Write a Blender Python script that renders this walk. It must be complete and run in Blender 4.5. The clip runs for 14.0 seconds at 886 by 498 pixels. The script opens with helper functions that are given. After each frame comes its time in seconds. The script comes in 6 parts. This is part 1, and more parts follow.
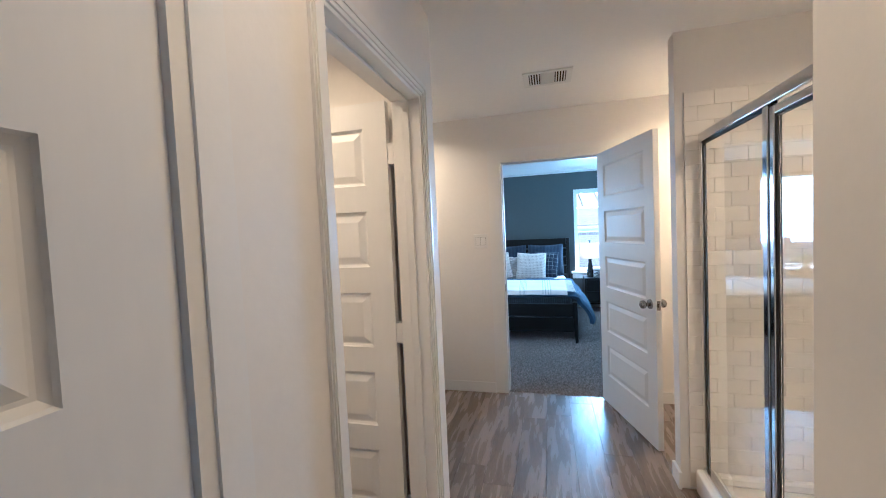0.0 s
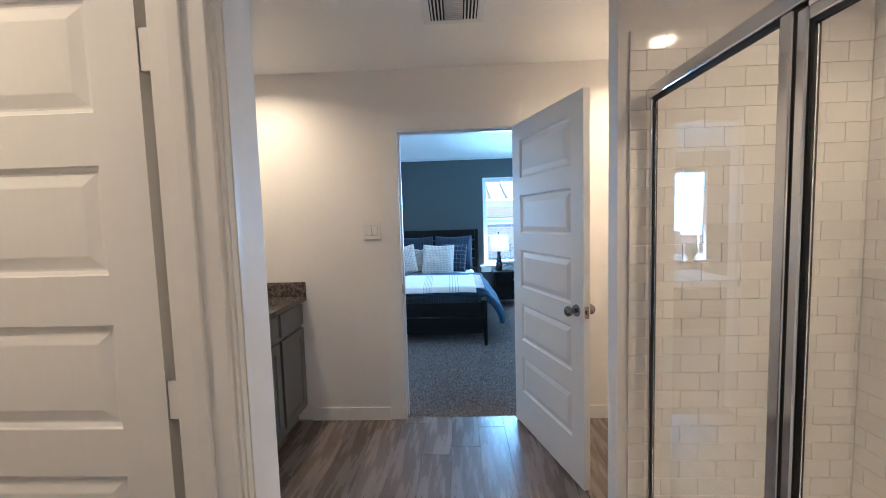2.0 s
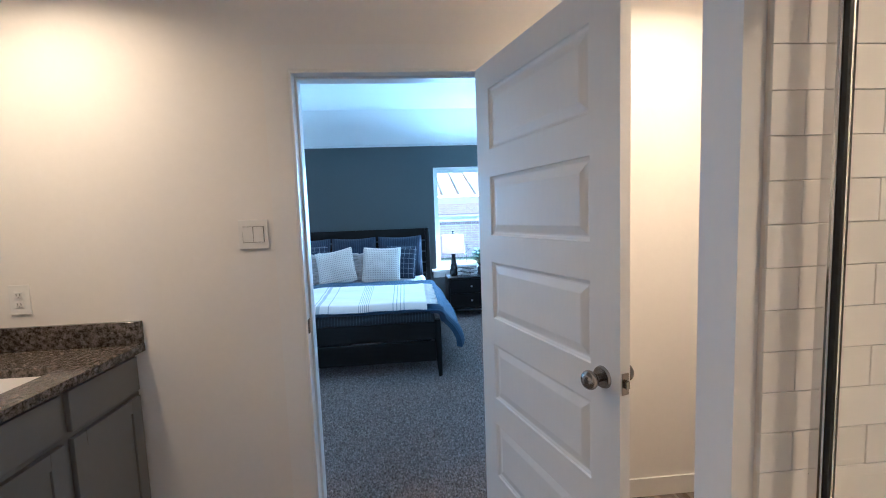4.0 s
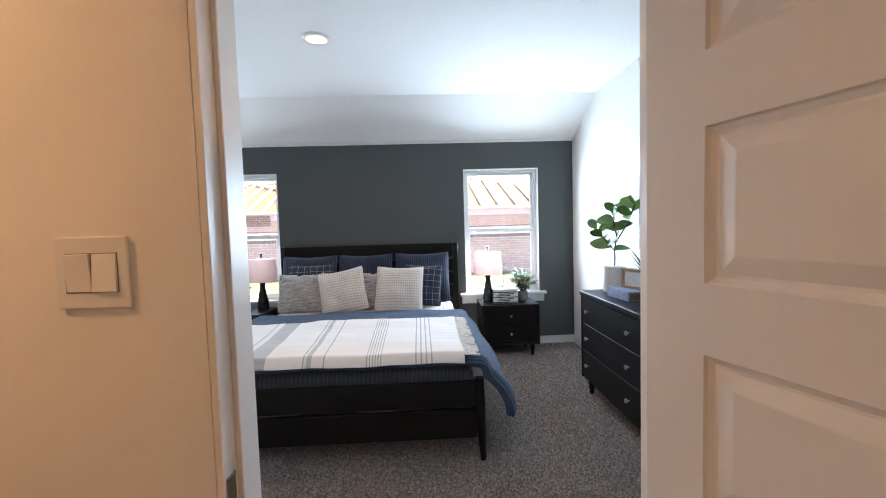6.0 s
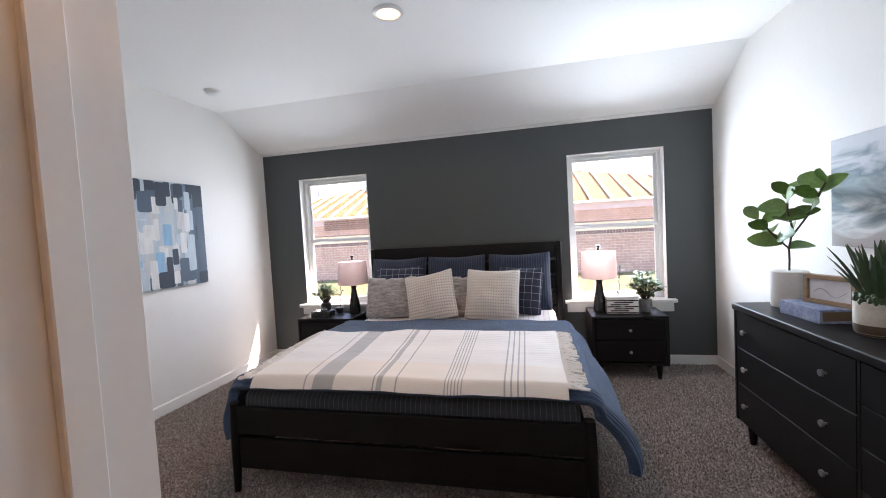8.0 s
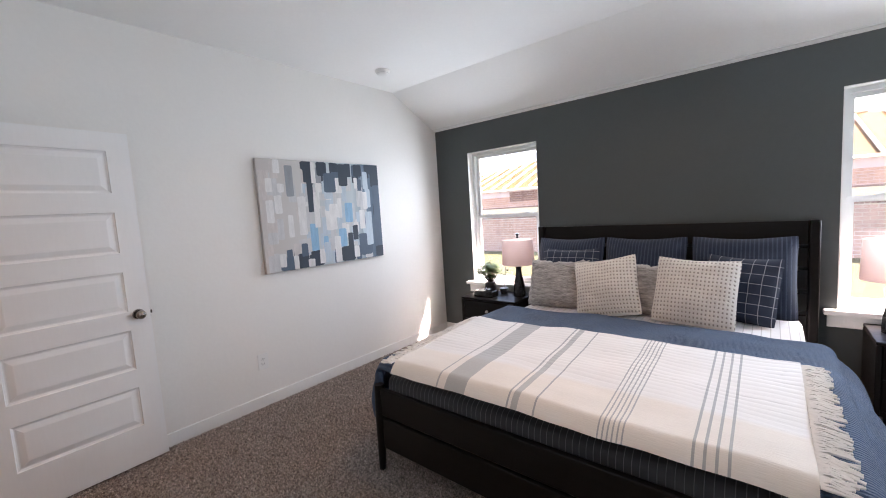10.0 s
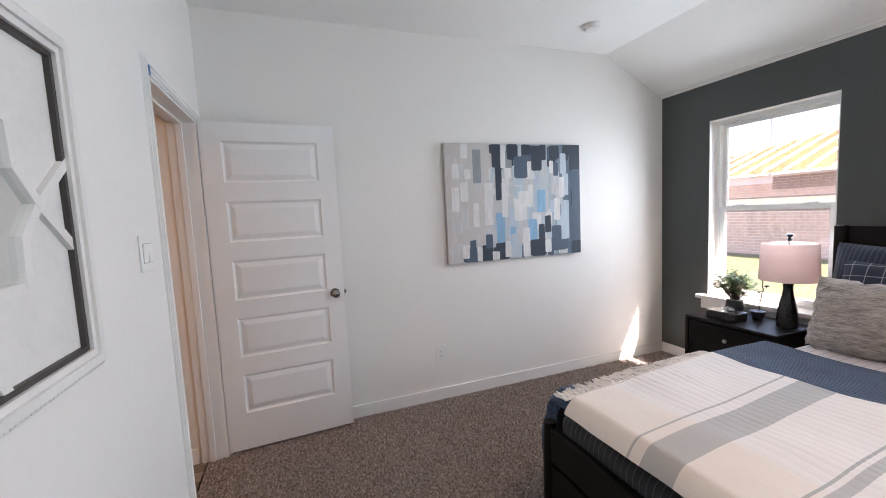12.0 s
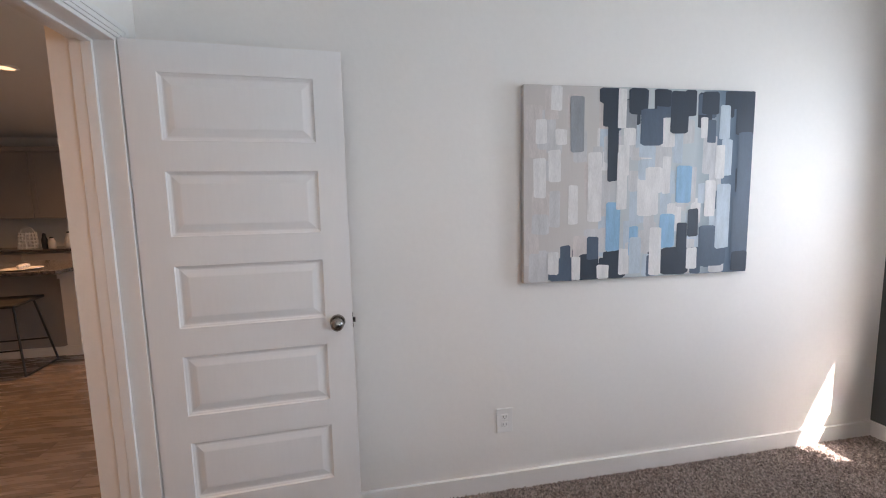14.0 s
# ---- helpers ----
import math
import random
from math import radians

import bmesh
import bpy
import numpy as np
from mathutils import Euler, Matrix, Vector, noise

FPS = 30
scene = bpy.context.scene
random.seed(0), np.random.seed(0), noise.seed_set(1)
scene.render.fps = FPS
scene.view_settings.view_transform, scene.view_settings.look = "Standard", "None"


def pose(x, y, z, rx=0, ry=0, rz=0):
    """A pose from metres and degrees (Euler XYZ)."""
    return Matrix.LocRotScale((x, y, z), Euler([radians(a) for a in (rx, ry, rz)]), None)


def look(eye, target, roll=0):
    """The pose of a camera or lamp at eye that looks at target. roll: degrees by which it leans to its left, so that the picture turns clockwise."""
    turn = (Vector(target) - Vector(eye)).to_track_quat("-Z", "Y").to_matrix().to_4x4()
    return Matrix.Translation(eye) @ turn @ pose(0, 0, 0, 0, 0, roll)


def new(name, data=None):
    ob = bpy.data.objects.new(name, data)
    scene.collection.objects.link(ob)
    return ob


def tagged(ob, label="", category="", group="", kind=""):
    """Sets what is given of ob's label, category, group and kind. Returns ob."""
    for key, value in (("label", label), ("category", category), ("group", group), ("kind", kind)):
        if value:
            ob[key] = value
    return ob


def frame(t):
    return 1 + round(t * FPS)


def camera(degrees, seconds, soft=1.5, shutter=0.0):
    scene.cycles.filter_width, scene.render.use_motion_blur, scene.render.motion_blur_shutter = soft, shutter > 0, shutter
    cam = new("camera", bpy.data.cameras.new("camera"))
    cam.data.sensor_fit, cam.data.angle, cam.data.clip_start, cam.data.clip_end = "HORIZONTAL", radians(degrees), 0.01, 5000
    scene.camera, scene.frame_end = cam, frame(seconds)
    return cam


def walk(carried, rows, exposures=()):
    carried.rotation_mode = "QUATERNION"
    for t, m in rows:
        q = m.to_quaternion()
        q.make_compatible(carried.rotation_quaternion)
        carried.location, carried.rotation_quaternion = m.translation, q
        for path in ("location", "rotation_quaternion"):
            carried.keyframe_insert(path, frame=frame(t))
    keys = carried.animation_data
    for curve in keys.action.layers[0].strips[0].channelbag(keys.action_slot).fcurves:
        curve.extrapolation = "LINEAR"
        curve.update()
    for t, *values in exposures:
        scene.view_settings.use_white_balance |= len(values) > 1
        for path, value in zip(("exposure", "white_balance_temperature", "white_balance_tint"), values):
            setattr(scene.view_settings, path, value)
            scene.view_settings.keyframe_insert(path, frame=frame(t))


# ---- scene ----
cam = camera(96.8, 14.0, 1.0)
PATH = [
    (0, (0.043, -0.089, 1.468), (-0.48, 1.839, 1.378), -2.6),
    (0.5, (0.019, 0.035, 1.441), (-0.223, 2.017, 1.321), -2.3),
    (1, (0.035, 0.253, 1.44), (-0.082, 2.246, 1.321), -2.1),
    (1.5, (0.055, 0.433, 1.421), (-0.042, 2.427, 1.287), -2.0),
    (2, (0.061, 0.652, 1.428), (-0.021, 2.644, 1.278), -1.7),
    (2.5, (0.109, 0.891, 1.412), (0.062, 2.883, 1.239), -1.5),
    (3, (0.14, 1.095, 1.403), (0.18, 3.087, 1.226), -1.4),
    (3.2, (0.145, 1.199, 1.415), (0.216, 3.191, 1.249), -1.6),
    (5.3, (0.043, 2.296, 1.413), (0.247, 4.278, 1.24), -2.2),
    (5.5, (0.03, 2.402, 1.406), (0.186, 4.39, 1.251), -2.2),
    (6, (0.036, 2.671, 1.424), (0.114, 4.667, 1.317), -1.7),
    (6.5, (-0.021, 2.874, 1.408), (0.033, 4.871, 1.329), -1.3),
    (7, (-0.040, 3.009, 1.385), (-0.051, 5.008, 1.321), -1.5),
    (7.2, (0.012, 3.026, 1.391), (-0.092, 5.021, 1.328), -2.1),
    (9.3, (0.133, 3.474, 1.434), (-0.805, 5.23, 1.236), -3.2),
    (9.5, (0.127, 3.52, 1.44), (-0.906, 5.221, 1.24), -3.4),
    (10, (0.128, 3.622, 1.463), (-1.152, 5.147, 1.274), -3.6),
    (10.5, (0.111, 3.698, 1.473), (-1.358, 5.041, 1.279), -3.4),
    (11, (0.027, 3.773, 1.468), (-1.603, 4.916, 1.285), -3.7),
    (11.5, (-0.06, 3.856, 1.475), (-1.834, 4.761, 1.288), -3.5),
    (12, (-0.161, 4.028, 1.449), (-2.031, 4.713, 1.268), -2.8),
    (12.5, (-0.32, 4.181, 1.415), (-2.212, 4.8, 1.225), -1.9),
    (13, (-0.583, 4.261, 1.428), (-2.474, 4.881, 1.229), -1.6),
    (13.5, (-0.876, 4.369, 1.422), (-2.799, 4.883, 1.223), -1.5),
    (14, (-1.191, 4.401, 1.421), (-3.151, 4.74, 1.213), -1.3),
]
EXPOSURES = [
    (0.0, 3.38, 4200, 1), (0.5, 3.28, 4200, 1), (1.0, 3.25, 4200, 1), (1.5, 3.2, 4150, 1), (2.0, 3.1, 4150, 1), (2.5, 3.08, 4120, 1), (3.0, 3.18, 4120, 1), (5.3, 2.98, 5100, 12), (6.0, 2.9, 6400, 20), (6.6, 2.75, 6600, 24), (7.2, 2.65, 6900, 27), (9.3, 2.75, 7050, 28), (11.0, 2.85, 7050, 27), (13.0, 2.68, 7100, 27), (14.0, 2.75, 7100, 27),
]
walk(cam, [(t, look(eye, target, roll)) for t, eye, target, roll in PATH], EXPOSURES)

# ---- sky, sun and daylight ----
SUN_DIR = Vector((-1.0, -0.65, -1.24)).normalized()
world = bpy.data.worlds.new("sky")
scene.world = world
world.use_nodes = True
wn = world.node_tree.nodes
sky = wn.new("ShaderNodeTexSky")
sky.sky_type = "NISHITA"
sky.sun_disc = False
sky.sun_elevation = math.asin(-SUN_DIR.z)
sky.sun_rotation = math.atan2(-SUN_DIR.x, -SUN_DIR.y)
world.node_tree.links.new(sky.outputs[0], wn["Background"].inputs[0])
wn["Background"].inputs[1].default_value = 0.15

sun_data = bpy.data.lights.new("sun", "SUN")
sun_data.energy, sun_data.angle, sun_data.color = 5.0, radians(0.5), (1.0, 0.96, 0.90)
new("sun", sun_data).rotation_euler = SUN_DIR.to_track_quat("-Z", "Y").to_euler()


def area_lamp(name, m, w, h, watts, colour, shape="RECTANGLE"):
    d = bpy.data.lights.new(name, "AREA")
    d.shape, d.size, d.size_y, d.energy, d.color = shape, w, h, watts, colour
    ob = new(name, d)
    ob.matrix_world = m
    return ob


DAY = (0.63, 0.86, 1.0)
WARM = (1.0, 0.57, 0.255)
# sky light entering the two bedroom windows
for wx, watts in ((-2.09, 3.3), (0.92, 8.2)):
    area_lamp("window_daylight", pose(wx, 7.345, 1.56, -88, 0, 0), 0.78, 1.02, watts, DAY).data.spread = radians(155)
# great room window and kitchen
area_lamp("window_daylight", pose(-5.2, 5.9, 1.5, -90, 0, 0), 2.0, 1.5, 2.2, DAY)


# recessed lamps: the light under each can
# hall can (0.0, 0.5) and doorway can (-2.35, 1.9) are unseen, added for brightness
CANS = [(-0.68, 5.47, 2.745, 1.2), (-1.25, 2.93, 2.45, 1.45), (1.28, 1.42, 2.45, 1.15), (1.25, 2.9, 2.45, 1.9),
        (-1.1, 1.0, 2.45, 1.0), (0.0, 0.5, 2.45, 0.52), (-7.57, 1.05, 2.745, 2.7), (-5.42, 1.24, 2.745, 4.0), (-2.35, 1.9, 2.745, 2.6)]
for cx, cy, cz, cw in CANS:
    area_lamp("can_lamp", pose(cx, cy, cz - 0.022, 0, 0, 0), 0.13, 0.13, cw, WARM, "DISK").data.spread = radians(152)


# ---- materials ----
def material(name, base, rough=0.5, metal=0.0, vary=0.12, scale=6.0, fine=90.0, bump=0.1, bump_mm=1.0, coat=0.0, stretch=(1, 1, 1), dark=None, rand=0.0, span=(0.32, 0.68), sheen=0.0, rough_vary=0.08, spec=0.5):
    m = bpy.data.materials.new(name)
    m.use_nodes = True
    nt = m.node_tree
    n, l = nt.nodes, nt.links
    b = n["Principled BSDF"]
    co = n.new("ShaderNodeTexCoord")
    mp = n.new("ShaderNodeMapping")
    mp.inputs["Scale"].default_value = stretch
    l.new(co.outputs["Object"], mp.inputs[0])
    big = n.new("ShaderNodeTexNoise")
    big.inputs["Scale"].default_value, big.inputs["Detail"].default_value = scale, 4
    small = n.new("ShaderNodeTexNoise")
    small.inputs["Scale"].default_value, small.inputs["Detail"].default_value = fine, 3
    l.new(mp.outputs[0], big.inputs["Vector"])
    l.new(mp.outputs[0], small.inputs["Vector"])
    add = n.new("ShaderNodeMath")
    add.operation = "MULTIPLY_ADD"
    l.new(big.outputs[0], add.inputs[0])
    add.inputs[1].default_value = 0.6
    half = n.new("ShaderNodeMath")
    half.operation = "MULTIPLY"
    l.new(small.outputs[0], half.inputs[0])
    half.inputs[1].default_value = 0.4
    l.new(half.outputs[0], add.inputs[2])
    ramp = n.new("ShaderNodeValToRGB")
    lo = dark or tuple(c * (1 - vary) for c in base)
    hi = tuple(min(1.0, c * (1 + vary)) for c in base) if dark is None else base
    ramp.color_ramp.elements[0].position, ramp.color_ramp.elements[1].position = span
    ramp.color_ramp.elements[0].color, ramp.color_ramp.elements[1].color = (*lo, 1), (*hi, 1)
    l.new(add.outputs[0], ramp.inputs[0])
    last = ramp.outputs[0]
    if rand:
        info = n.new("ShaderNodeObjectInfo")
        rr = n.new("ShaderNodeMapRange")
        rr.inputs["To Min"].default_value, rr.inputs["To Max"].default_value = 1 - rand, 1 + rand
        l.new(info.outputs["Random"], rr.inputs[0])
        hv = n.new("ShaderNodeHueSaturation")
        l.new(rr.outputs[0], hv.inputs["Value"])
        l.new(last, hv.inputs["Color"])
        last = hv.outputs[0]
    l.new(last, b.inputs["Base Color"])
    rm = n.new("ShaderNodeMapRange")
    rm.inputs["To Min"].default_value, rm.inputs["To Max"].default_value = max(0.02, rough - rough_vary), min(1, rough + rough_vary)
    l.new(big.outputs[0], rm.inputs[0])
    l.new(rm.outputs[0], b.inputs["Roughness"])
    b.inputs["Metallic"].default_value = metal
    b.inputs["Coat Weight"].default_value = coat
    b.inputs["Specular IOR Level"].default_value = spec
    if sheen:
        b.inputs["Sheen Weight"].default_value = sheen
        b.inputs["Sheen Roughness"].default_value = 0.5
    if bump:
        bp = n.new("ShaderNodeBump")
        bp.inputs["Strength"].default_value, bp.inputs["Distance"].default_value = bump, bump_mm / 1000
        l.new(small.outputs[0], bp.inputs["Height"])
        l.new(bp.outputs[0], b.inputs["Normal"])
    return m


def nodes_of(m):
    return m.node_tree.nodes, m.node_tree.links, m.node_tree.nodes["Principled BSDF"]


def glass(name, colour=(1, 1, 1), rough=0.0, ior=1.45):
    m = bpy.data.materials.new(name)
    m.use_nodes = True
    b = m.node_tree.nodes["Principled BSDF"]
    b.inputs["Base Color"].default_value = (*colour, 1)
    b.inputs["Roughness"].default_value = rough
    b.inputs["Transmission Weight"].default_value = 1
    b.inputs["IOR"].default_value = ior
    return m


def glowing(name, colour, strength):
    m = bpy.data.materials.new(name)
    m.use_nodes = True
    b = m.node_tree.nodes["Principled BSDF"]
    b.inputs["Base Color"].default_value = (0.9, 0.9, 0.9, 1)
    b.inputs["Emission Color"].default_value = (*colour, 1)
    b.inputs["Emission Strength"].default_value = strength
    return m


M_WALL = material("wall_paint", (0.80, 0.775, 0.74), 0.62, vary=0.02, scale=1.6, fine=38, bump=0.35, bump_mm=1.6)
M_CEIL = material("ceiling_paint", (0.88, 0.87, 0.85), 0.8, vary=0.02, scale=1.2, fine=45, bump=0.3, bump_mm=1.5)
M_ACCENT = material("accent_paint", (0.066, 0.074, 0.074), 0.55, vary=0.05, scale=1.6, fine=38, bump=0.3, bump_mm=1.5)
M_TRIM = material("trim_paint", (0.80, 0.79, 0.77), 0.35, vary=0.02, scale=3, fine=60, bump=0.12, bump_mm=0.6)
M_DOOR = material("door_paint", (0.79, 0.785, 0.775), 0.38, vary=0.02, scale=3, fine=70, bump=0.12, bump_mm=0.5, stretch=(1, 1, 0.15))
M_CARPET = material("carpet_pile", (0.46, 0.405, 0.375), 0.95, vary=0.3, scale=55, fine=150, bump=1.0, bump_mm=12, dark=(0.12, 0.104, 0.096), span=(0.42, 0.6), sheen=0.1, spec=0.1)
M_TUFT = material("carpet_tuft", (0.49, 0.422, 0.385), 0.95, vary=0.3, scale=70, fine=210, bump=0, dark=(0.165, 0.138, 0.124), span=(0.40, 0.62), sheen=0.1, spec=0.05)
n, l, b = nodes_of(M_TUFT)
geo = n.new("ShaderNodeNewGeometry")
rr = n.new("ShaderNodeMapRange")
rr.inputs["To Min"].default_value, rr.inputs["To Max"].default_value = 0.68, 1.32
l.new(geo.outputs["Random Per Island"], rr.inputs[0])
hv = n.new("ShaderNodeHueSaturation")
l.new(rr.outputs[0], hv.inputs["Value"])
l.new(b.inputs["Base Color"].links[0].from_socket, hv.inputs["Color"])
l.new(hv.outputs[0], b.inputs["Base Color"])
M_PLANK = material("vinyl_plank", (0.24, 0.195, 0.165), 0.27, vary=0.3, scale=3.0, fine=28, bump=0.12, bump_mm=0.8, stretch=(7, 0.8, 7), dark=(0.11, 0.088, 0.075), rand=0.18)
M_PLANK_GAP = material("plank_joint", (0.05, 0.04, 0.035), 0.7)
M_TILE = material("glazed_tile", (0.82, 0.79, 0.745), 0.09, vary=0.015, scale=5, fine=14, bump=0.08, bump_mm=1.2, rand=0.03, rough_vary=0.03)
M_GROUT = material("grout", (0.72, 0.67, 0.60), 0.85, vary=0.06, fine=200)
M_PAN = material("shower_pan_acrylic", (0.82, 0.81, 0.78), 0.2, vary=0.01)
M_CHROME = material("polished_chrome", (0.75, 0.75, 0.76), 0.09, 1.0, vary=0.02, bump=0)
M_NICKEL = material("satin_nickel", (0.30, 0.28, 0.26), 0.22, 1.0, vary=0.05, bump=0.05)
M_PEWTER = material("brushed_pewter", (0.55, 0.53, 0.50), 0.3, 1.0, vary=0.05, bump=0.05)
M_BLACKRUB = material("black_gasket", (0.012, 0.012, 0.012), 0.5)
M_GLASS = glass("clear_glass", (0.99, 1, 0.99), 0.0, 1.45)
M_MIRROR = material("mirror_silver", (0.90, 0.92, 0.90), 0.01, 1.0, vary=0.0, bump=0, rough_vary=0.0)
M_VINYL = material("white_window_vinyl", (0.82, 0.83, 0.83), 0.35, vary=0.01, bump=0.03)
M_PLASTIC = material("white_plastic", (0.78, 0.77, 0.75), 0.35, vary=0.01, bump=0)
M_LAMPGLOW = glowing("lamp_diffuser", (1.0, 0.66, 0.38), 0.24)
M_GREYCAB = material("grey_cabinet_paint", (0.17, 0.165, 0.16), 0.42, vary=0.03, scale=2.5, fine=60, bump=0.08, bump_mm=0.5)
M_SHADOWGAP = material("gap_shade_grey", (0.22, 0.21, 0.20), 0.8)
M_DARKGAP = material("hole_shade", (0.02, 0.02, 0.02), 0.9)
M_ESPRESSO = material("espresso_wood", (0.010, 0.0085, 0.008), 0.42, vary=0.25, scale=4, fine=60, bump=0.12, bump_mm=0.5, stretch=(1, 8, 8), spec=0.16)


# ---- mesh helpers ----
def box(bm, x0, x1, y0, y1, z0, z1, bevel=0.0, seg=1):
    r = bmesh.ops.create_cube(bm, size=1)
    vs = r["verts"]
    for v in vs:
        v.co = Vector(((x0 + x1) / 2 + v.co.x * (x1 - x0), (y0 + y1) / 2 + v.co.y * (y1 - y0), (z0 + z1) / 2 + v.co.z * (z1 - z0)))
    if bevel:
        es = {e for v in vs for e in v.link_edges}
        bmesh.ops.bevel(bm, geom=list(es), offset=bevel, segments=seg, affect="EDGES", profile=0.5)
    return vs


def cone(bm, p, q, r0, r1, seg=16, caps=True):
    p, q = Vector(p), Vector(q)
    d = q - p
    m = Matrix.Translation((p + q) / 2) @ d.to_track_quat("Z", "Y").to_matrix().to_4x4()
    return bmesh.ops.create_cone(bm, cap_ends=caps, segments=seg, radius1=r0, radius2=r1, depth=d.length, matrix=m)["verts"]


def lathe(bm, prof, seg=24, at=(0, 0, 0), cap=True):
    rings = []
    for r, z in prof:
        rings.append([bm.verts.new((at[0] + r * math.cos(2 * math.pi * i / seg), at[1] + r * math.sin(2 * math.pi * i / seg), at[2] + z)) for i in range(seg)])
    for a, b in zip(rings, rings[1:]):
        for i in range(seg):
            j = (i + 1) % seg
            bm.faces.new((a[i], a[j], b[j], b[i]))
    if cap:
        bm.faces.new(rings[0][::-1])
        bm.faces.new(rings[-1])


def ball(bm, p, r, s=(1, 1, 1), u=14, v=9):
    m = Matrix.Translation(p) @ Matrix.Diagonal((r * s[0], r * s[1], r * s[2], 1))
    return bmesh.ops.create_uvsphere(bm, u_segments=u, v_segments=v, radius=1, matrix=m)["verts"]


def tube(bm, pts, r, seg=8):
    for a, b in zip(pts, pts[1:]):
        cone(bm, a, b, r, r, seg)
    for p in pts[1:-1]:
        ball(bm, p, r, u=seg, v=5)


def mesh_of(name, bm, mat, smooth=False, angle=35):
    bmesh.ops.recalc_face_normals(bm, faces=bm.faces)
    me = bpy.data.meshes.new(name)
    bm.to_mesh(me)
    bm.free()
    me.materials.append(mat)
    if smooth:
        me.shade_smooth()
        me.set_sharp_from_angle(angle=radians(angle))
    return me


def part(name, bm, mat, parent, label="", smooth=False):
    ob = new(name, mesh_of(name, bm, mat, smooth))
    ob.parent = parent
    if label:
        ob["label"] = label
    return ob


def thing(name, label, category, at=(0, 0, 0), turn=0, group="", kind=""):
    e = new(name)
    e.empty_display_size = 0.1
    e.matrix_world = pose(*at, 0, 0, turn)
    return tagged(e, label, category, group, kind)


def solid(name, bm, mat, label, category="", kind="", group="", smooth=False):
    return tagged(new(name, mesh_of(name, bm, mat, smooth)), label, category, group, kind)


def B():
    return bmesh.new()


def structure(name, boxes, mat, label, category="wall"):
    bm = B()
    for b in boxes:
        box(bm, *b)
    return solid(name, bm, mat, label, category, "structure")


# ---- the house shell ----
XL, XR, YN, YF = -2.97, 1.775, 3.52, 7.30      # bedroom
YB = 3.38                                       # bathroom side of the shared wall
HB, HC, HS = 2.45, 2.745, 2.405                 # bath ceiling, bedroom ceiling, low side of the slope
DL, DR, DH = -0.36, 0.545, 2.05                 # bathroom doorway
KL, KR = -2.84, -2.05                           # kitchen doorway
WINS = [(-2.515, -1.67), (0.477, 1.36)]
WZ0, WZ1 = 0.64, 2.10

# shared wall, with the two doorways
structure("wall_south", [(KR, DL, YB, YN, 0, HC), (DR, XR, YB, YN, 0, HC), (DL, DR, YB, YN, DH, HC), (KL, KR, YB, YN, DH, HC), (XL - 0.12, KL, YB, YN, 0, HC)],
          M_WALL, "white textured drywall with two doorways")
structure("wall_west", [(XL - 0.12, XL, YN, YF, 0, HC)], M_WALL, "plain white textured drywall bedroom wall")
structure("wall_east", [(XR, XR + 0.12, YN, YF, 0, HC)], M_WALL, "plain white textured drywall behind the dresser")
# dark accent wall with the two window openings
bm = B()
xs = [XL - 0.12, WINS[0][0], WINS[0][1], WINS[1][0], WINS[1][1], XR + 0.12]
for i in (0, 2, 4):
    box(bm, xs[i], xs[i + 1], YF, YF + 0.2, 0, HC)
for w in WINS:
    box(bm, w[0], w[1], YF, YF + 0.2, 0, WZ0 - 0.04)
    box(bm, w[0], w[1], YF, YF + 0.2, WZ1, HC)
solid("wall_north", bm, M_ACCENT, "dark charcoal painted accent wall with windows", "wall", "structure")
# white drywall returns round each window
for w in WINS:
    structure("window_return", [(w[0], w[0] + 0.006, YF - 0.001, YF + 0.075, WZ0, WZ1), (w[1] - 0.006, w[1], YF - 0.001, YF + 0.075, WZ0, WZ1), (w[0] + 0.006, w[1] - 0.006, YF - 0.001, YF + 0.075, WZ1 - 0.006, WZ1)],
              M_TRIM, "white painted window reveal", "trim")
# bedroom ceiling: flat, then sloping down to the accent wall
YS = 6.64
bm = B()
prof = [(YB, HC), (YS, HC), (YF + 0.2, HC - (HC - HS) * (YF + 0.2 - YS) / (YF - YS)), (YF + 0.2, HC + 0.15), (YB, HC + 0.15)]
va = [bm.verts.new((XL - 0.12, y, z)) for y, z in prof]
vb = [bm.verts.new((XR + 0.12, y, z)) for y, z in prof]
bm.faces.new(va)
bm.faces.new(vb)
for i in range(5):
    j = (i + 1) % 5
    bm.faces.new((va[i], va[j], vb[j], vb[i]))
solid("ceiling_bedroom", bm, M_CEIL, "white ceiling with a sloped far edge", "ceiling", "structure")
# carpet
carpet = structure("floor_bedroom", [(XL, XR, YB + 0.03, YF, -0.1, 0.0)], M_CARPET, "grey-brown cut pile carpet", "carpet")
# cut pile: leaning three-sided tufts on a jittered grid
TS = 0.0108
gx, gy = np.meshgrid(np.arange(XL + 0.006, XR - 0.004, TS), np.arange(YB + 0.036, YF - 0.004, TS), indexing="ij")
rg = np.random.default_rng(5)
cxy = np.stack([gx.ravel(), gy.ravel()], 1) + rg.uniform(-0.45, 0.45, (gx.size, 2)) * TS
turn_ = rg.uniform(0, 6.283, gx.size)
wide = rg.uniform(0.55, 0.95, gx.size) * TS
co = np.zeros((gx.size, 4, 3))
for k in range(3):
    co[:, k, 0] = cxy[:, 0] + wide * np.cos(turn_ + k * 2.0944)
    co[:, k, 1] = cxy[:, 1] + wide * np.sin(turn_ + k * 2.0944)
    co[:, k, 2] = -0.001
co[:, 3, :2] = cxy + rg.normal(0, 0.32, (gx.size, 2)) * TS
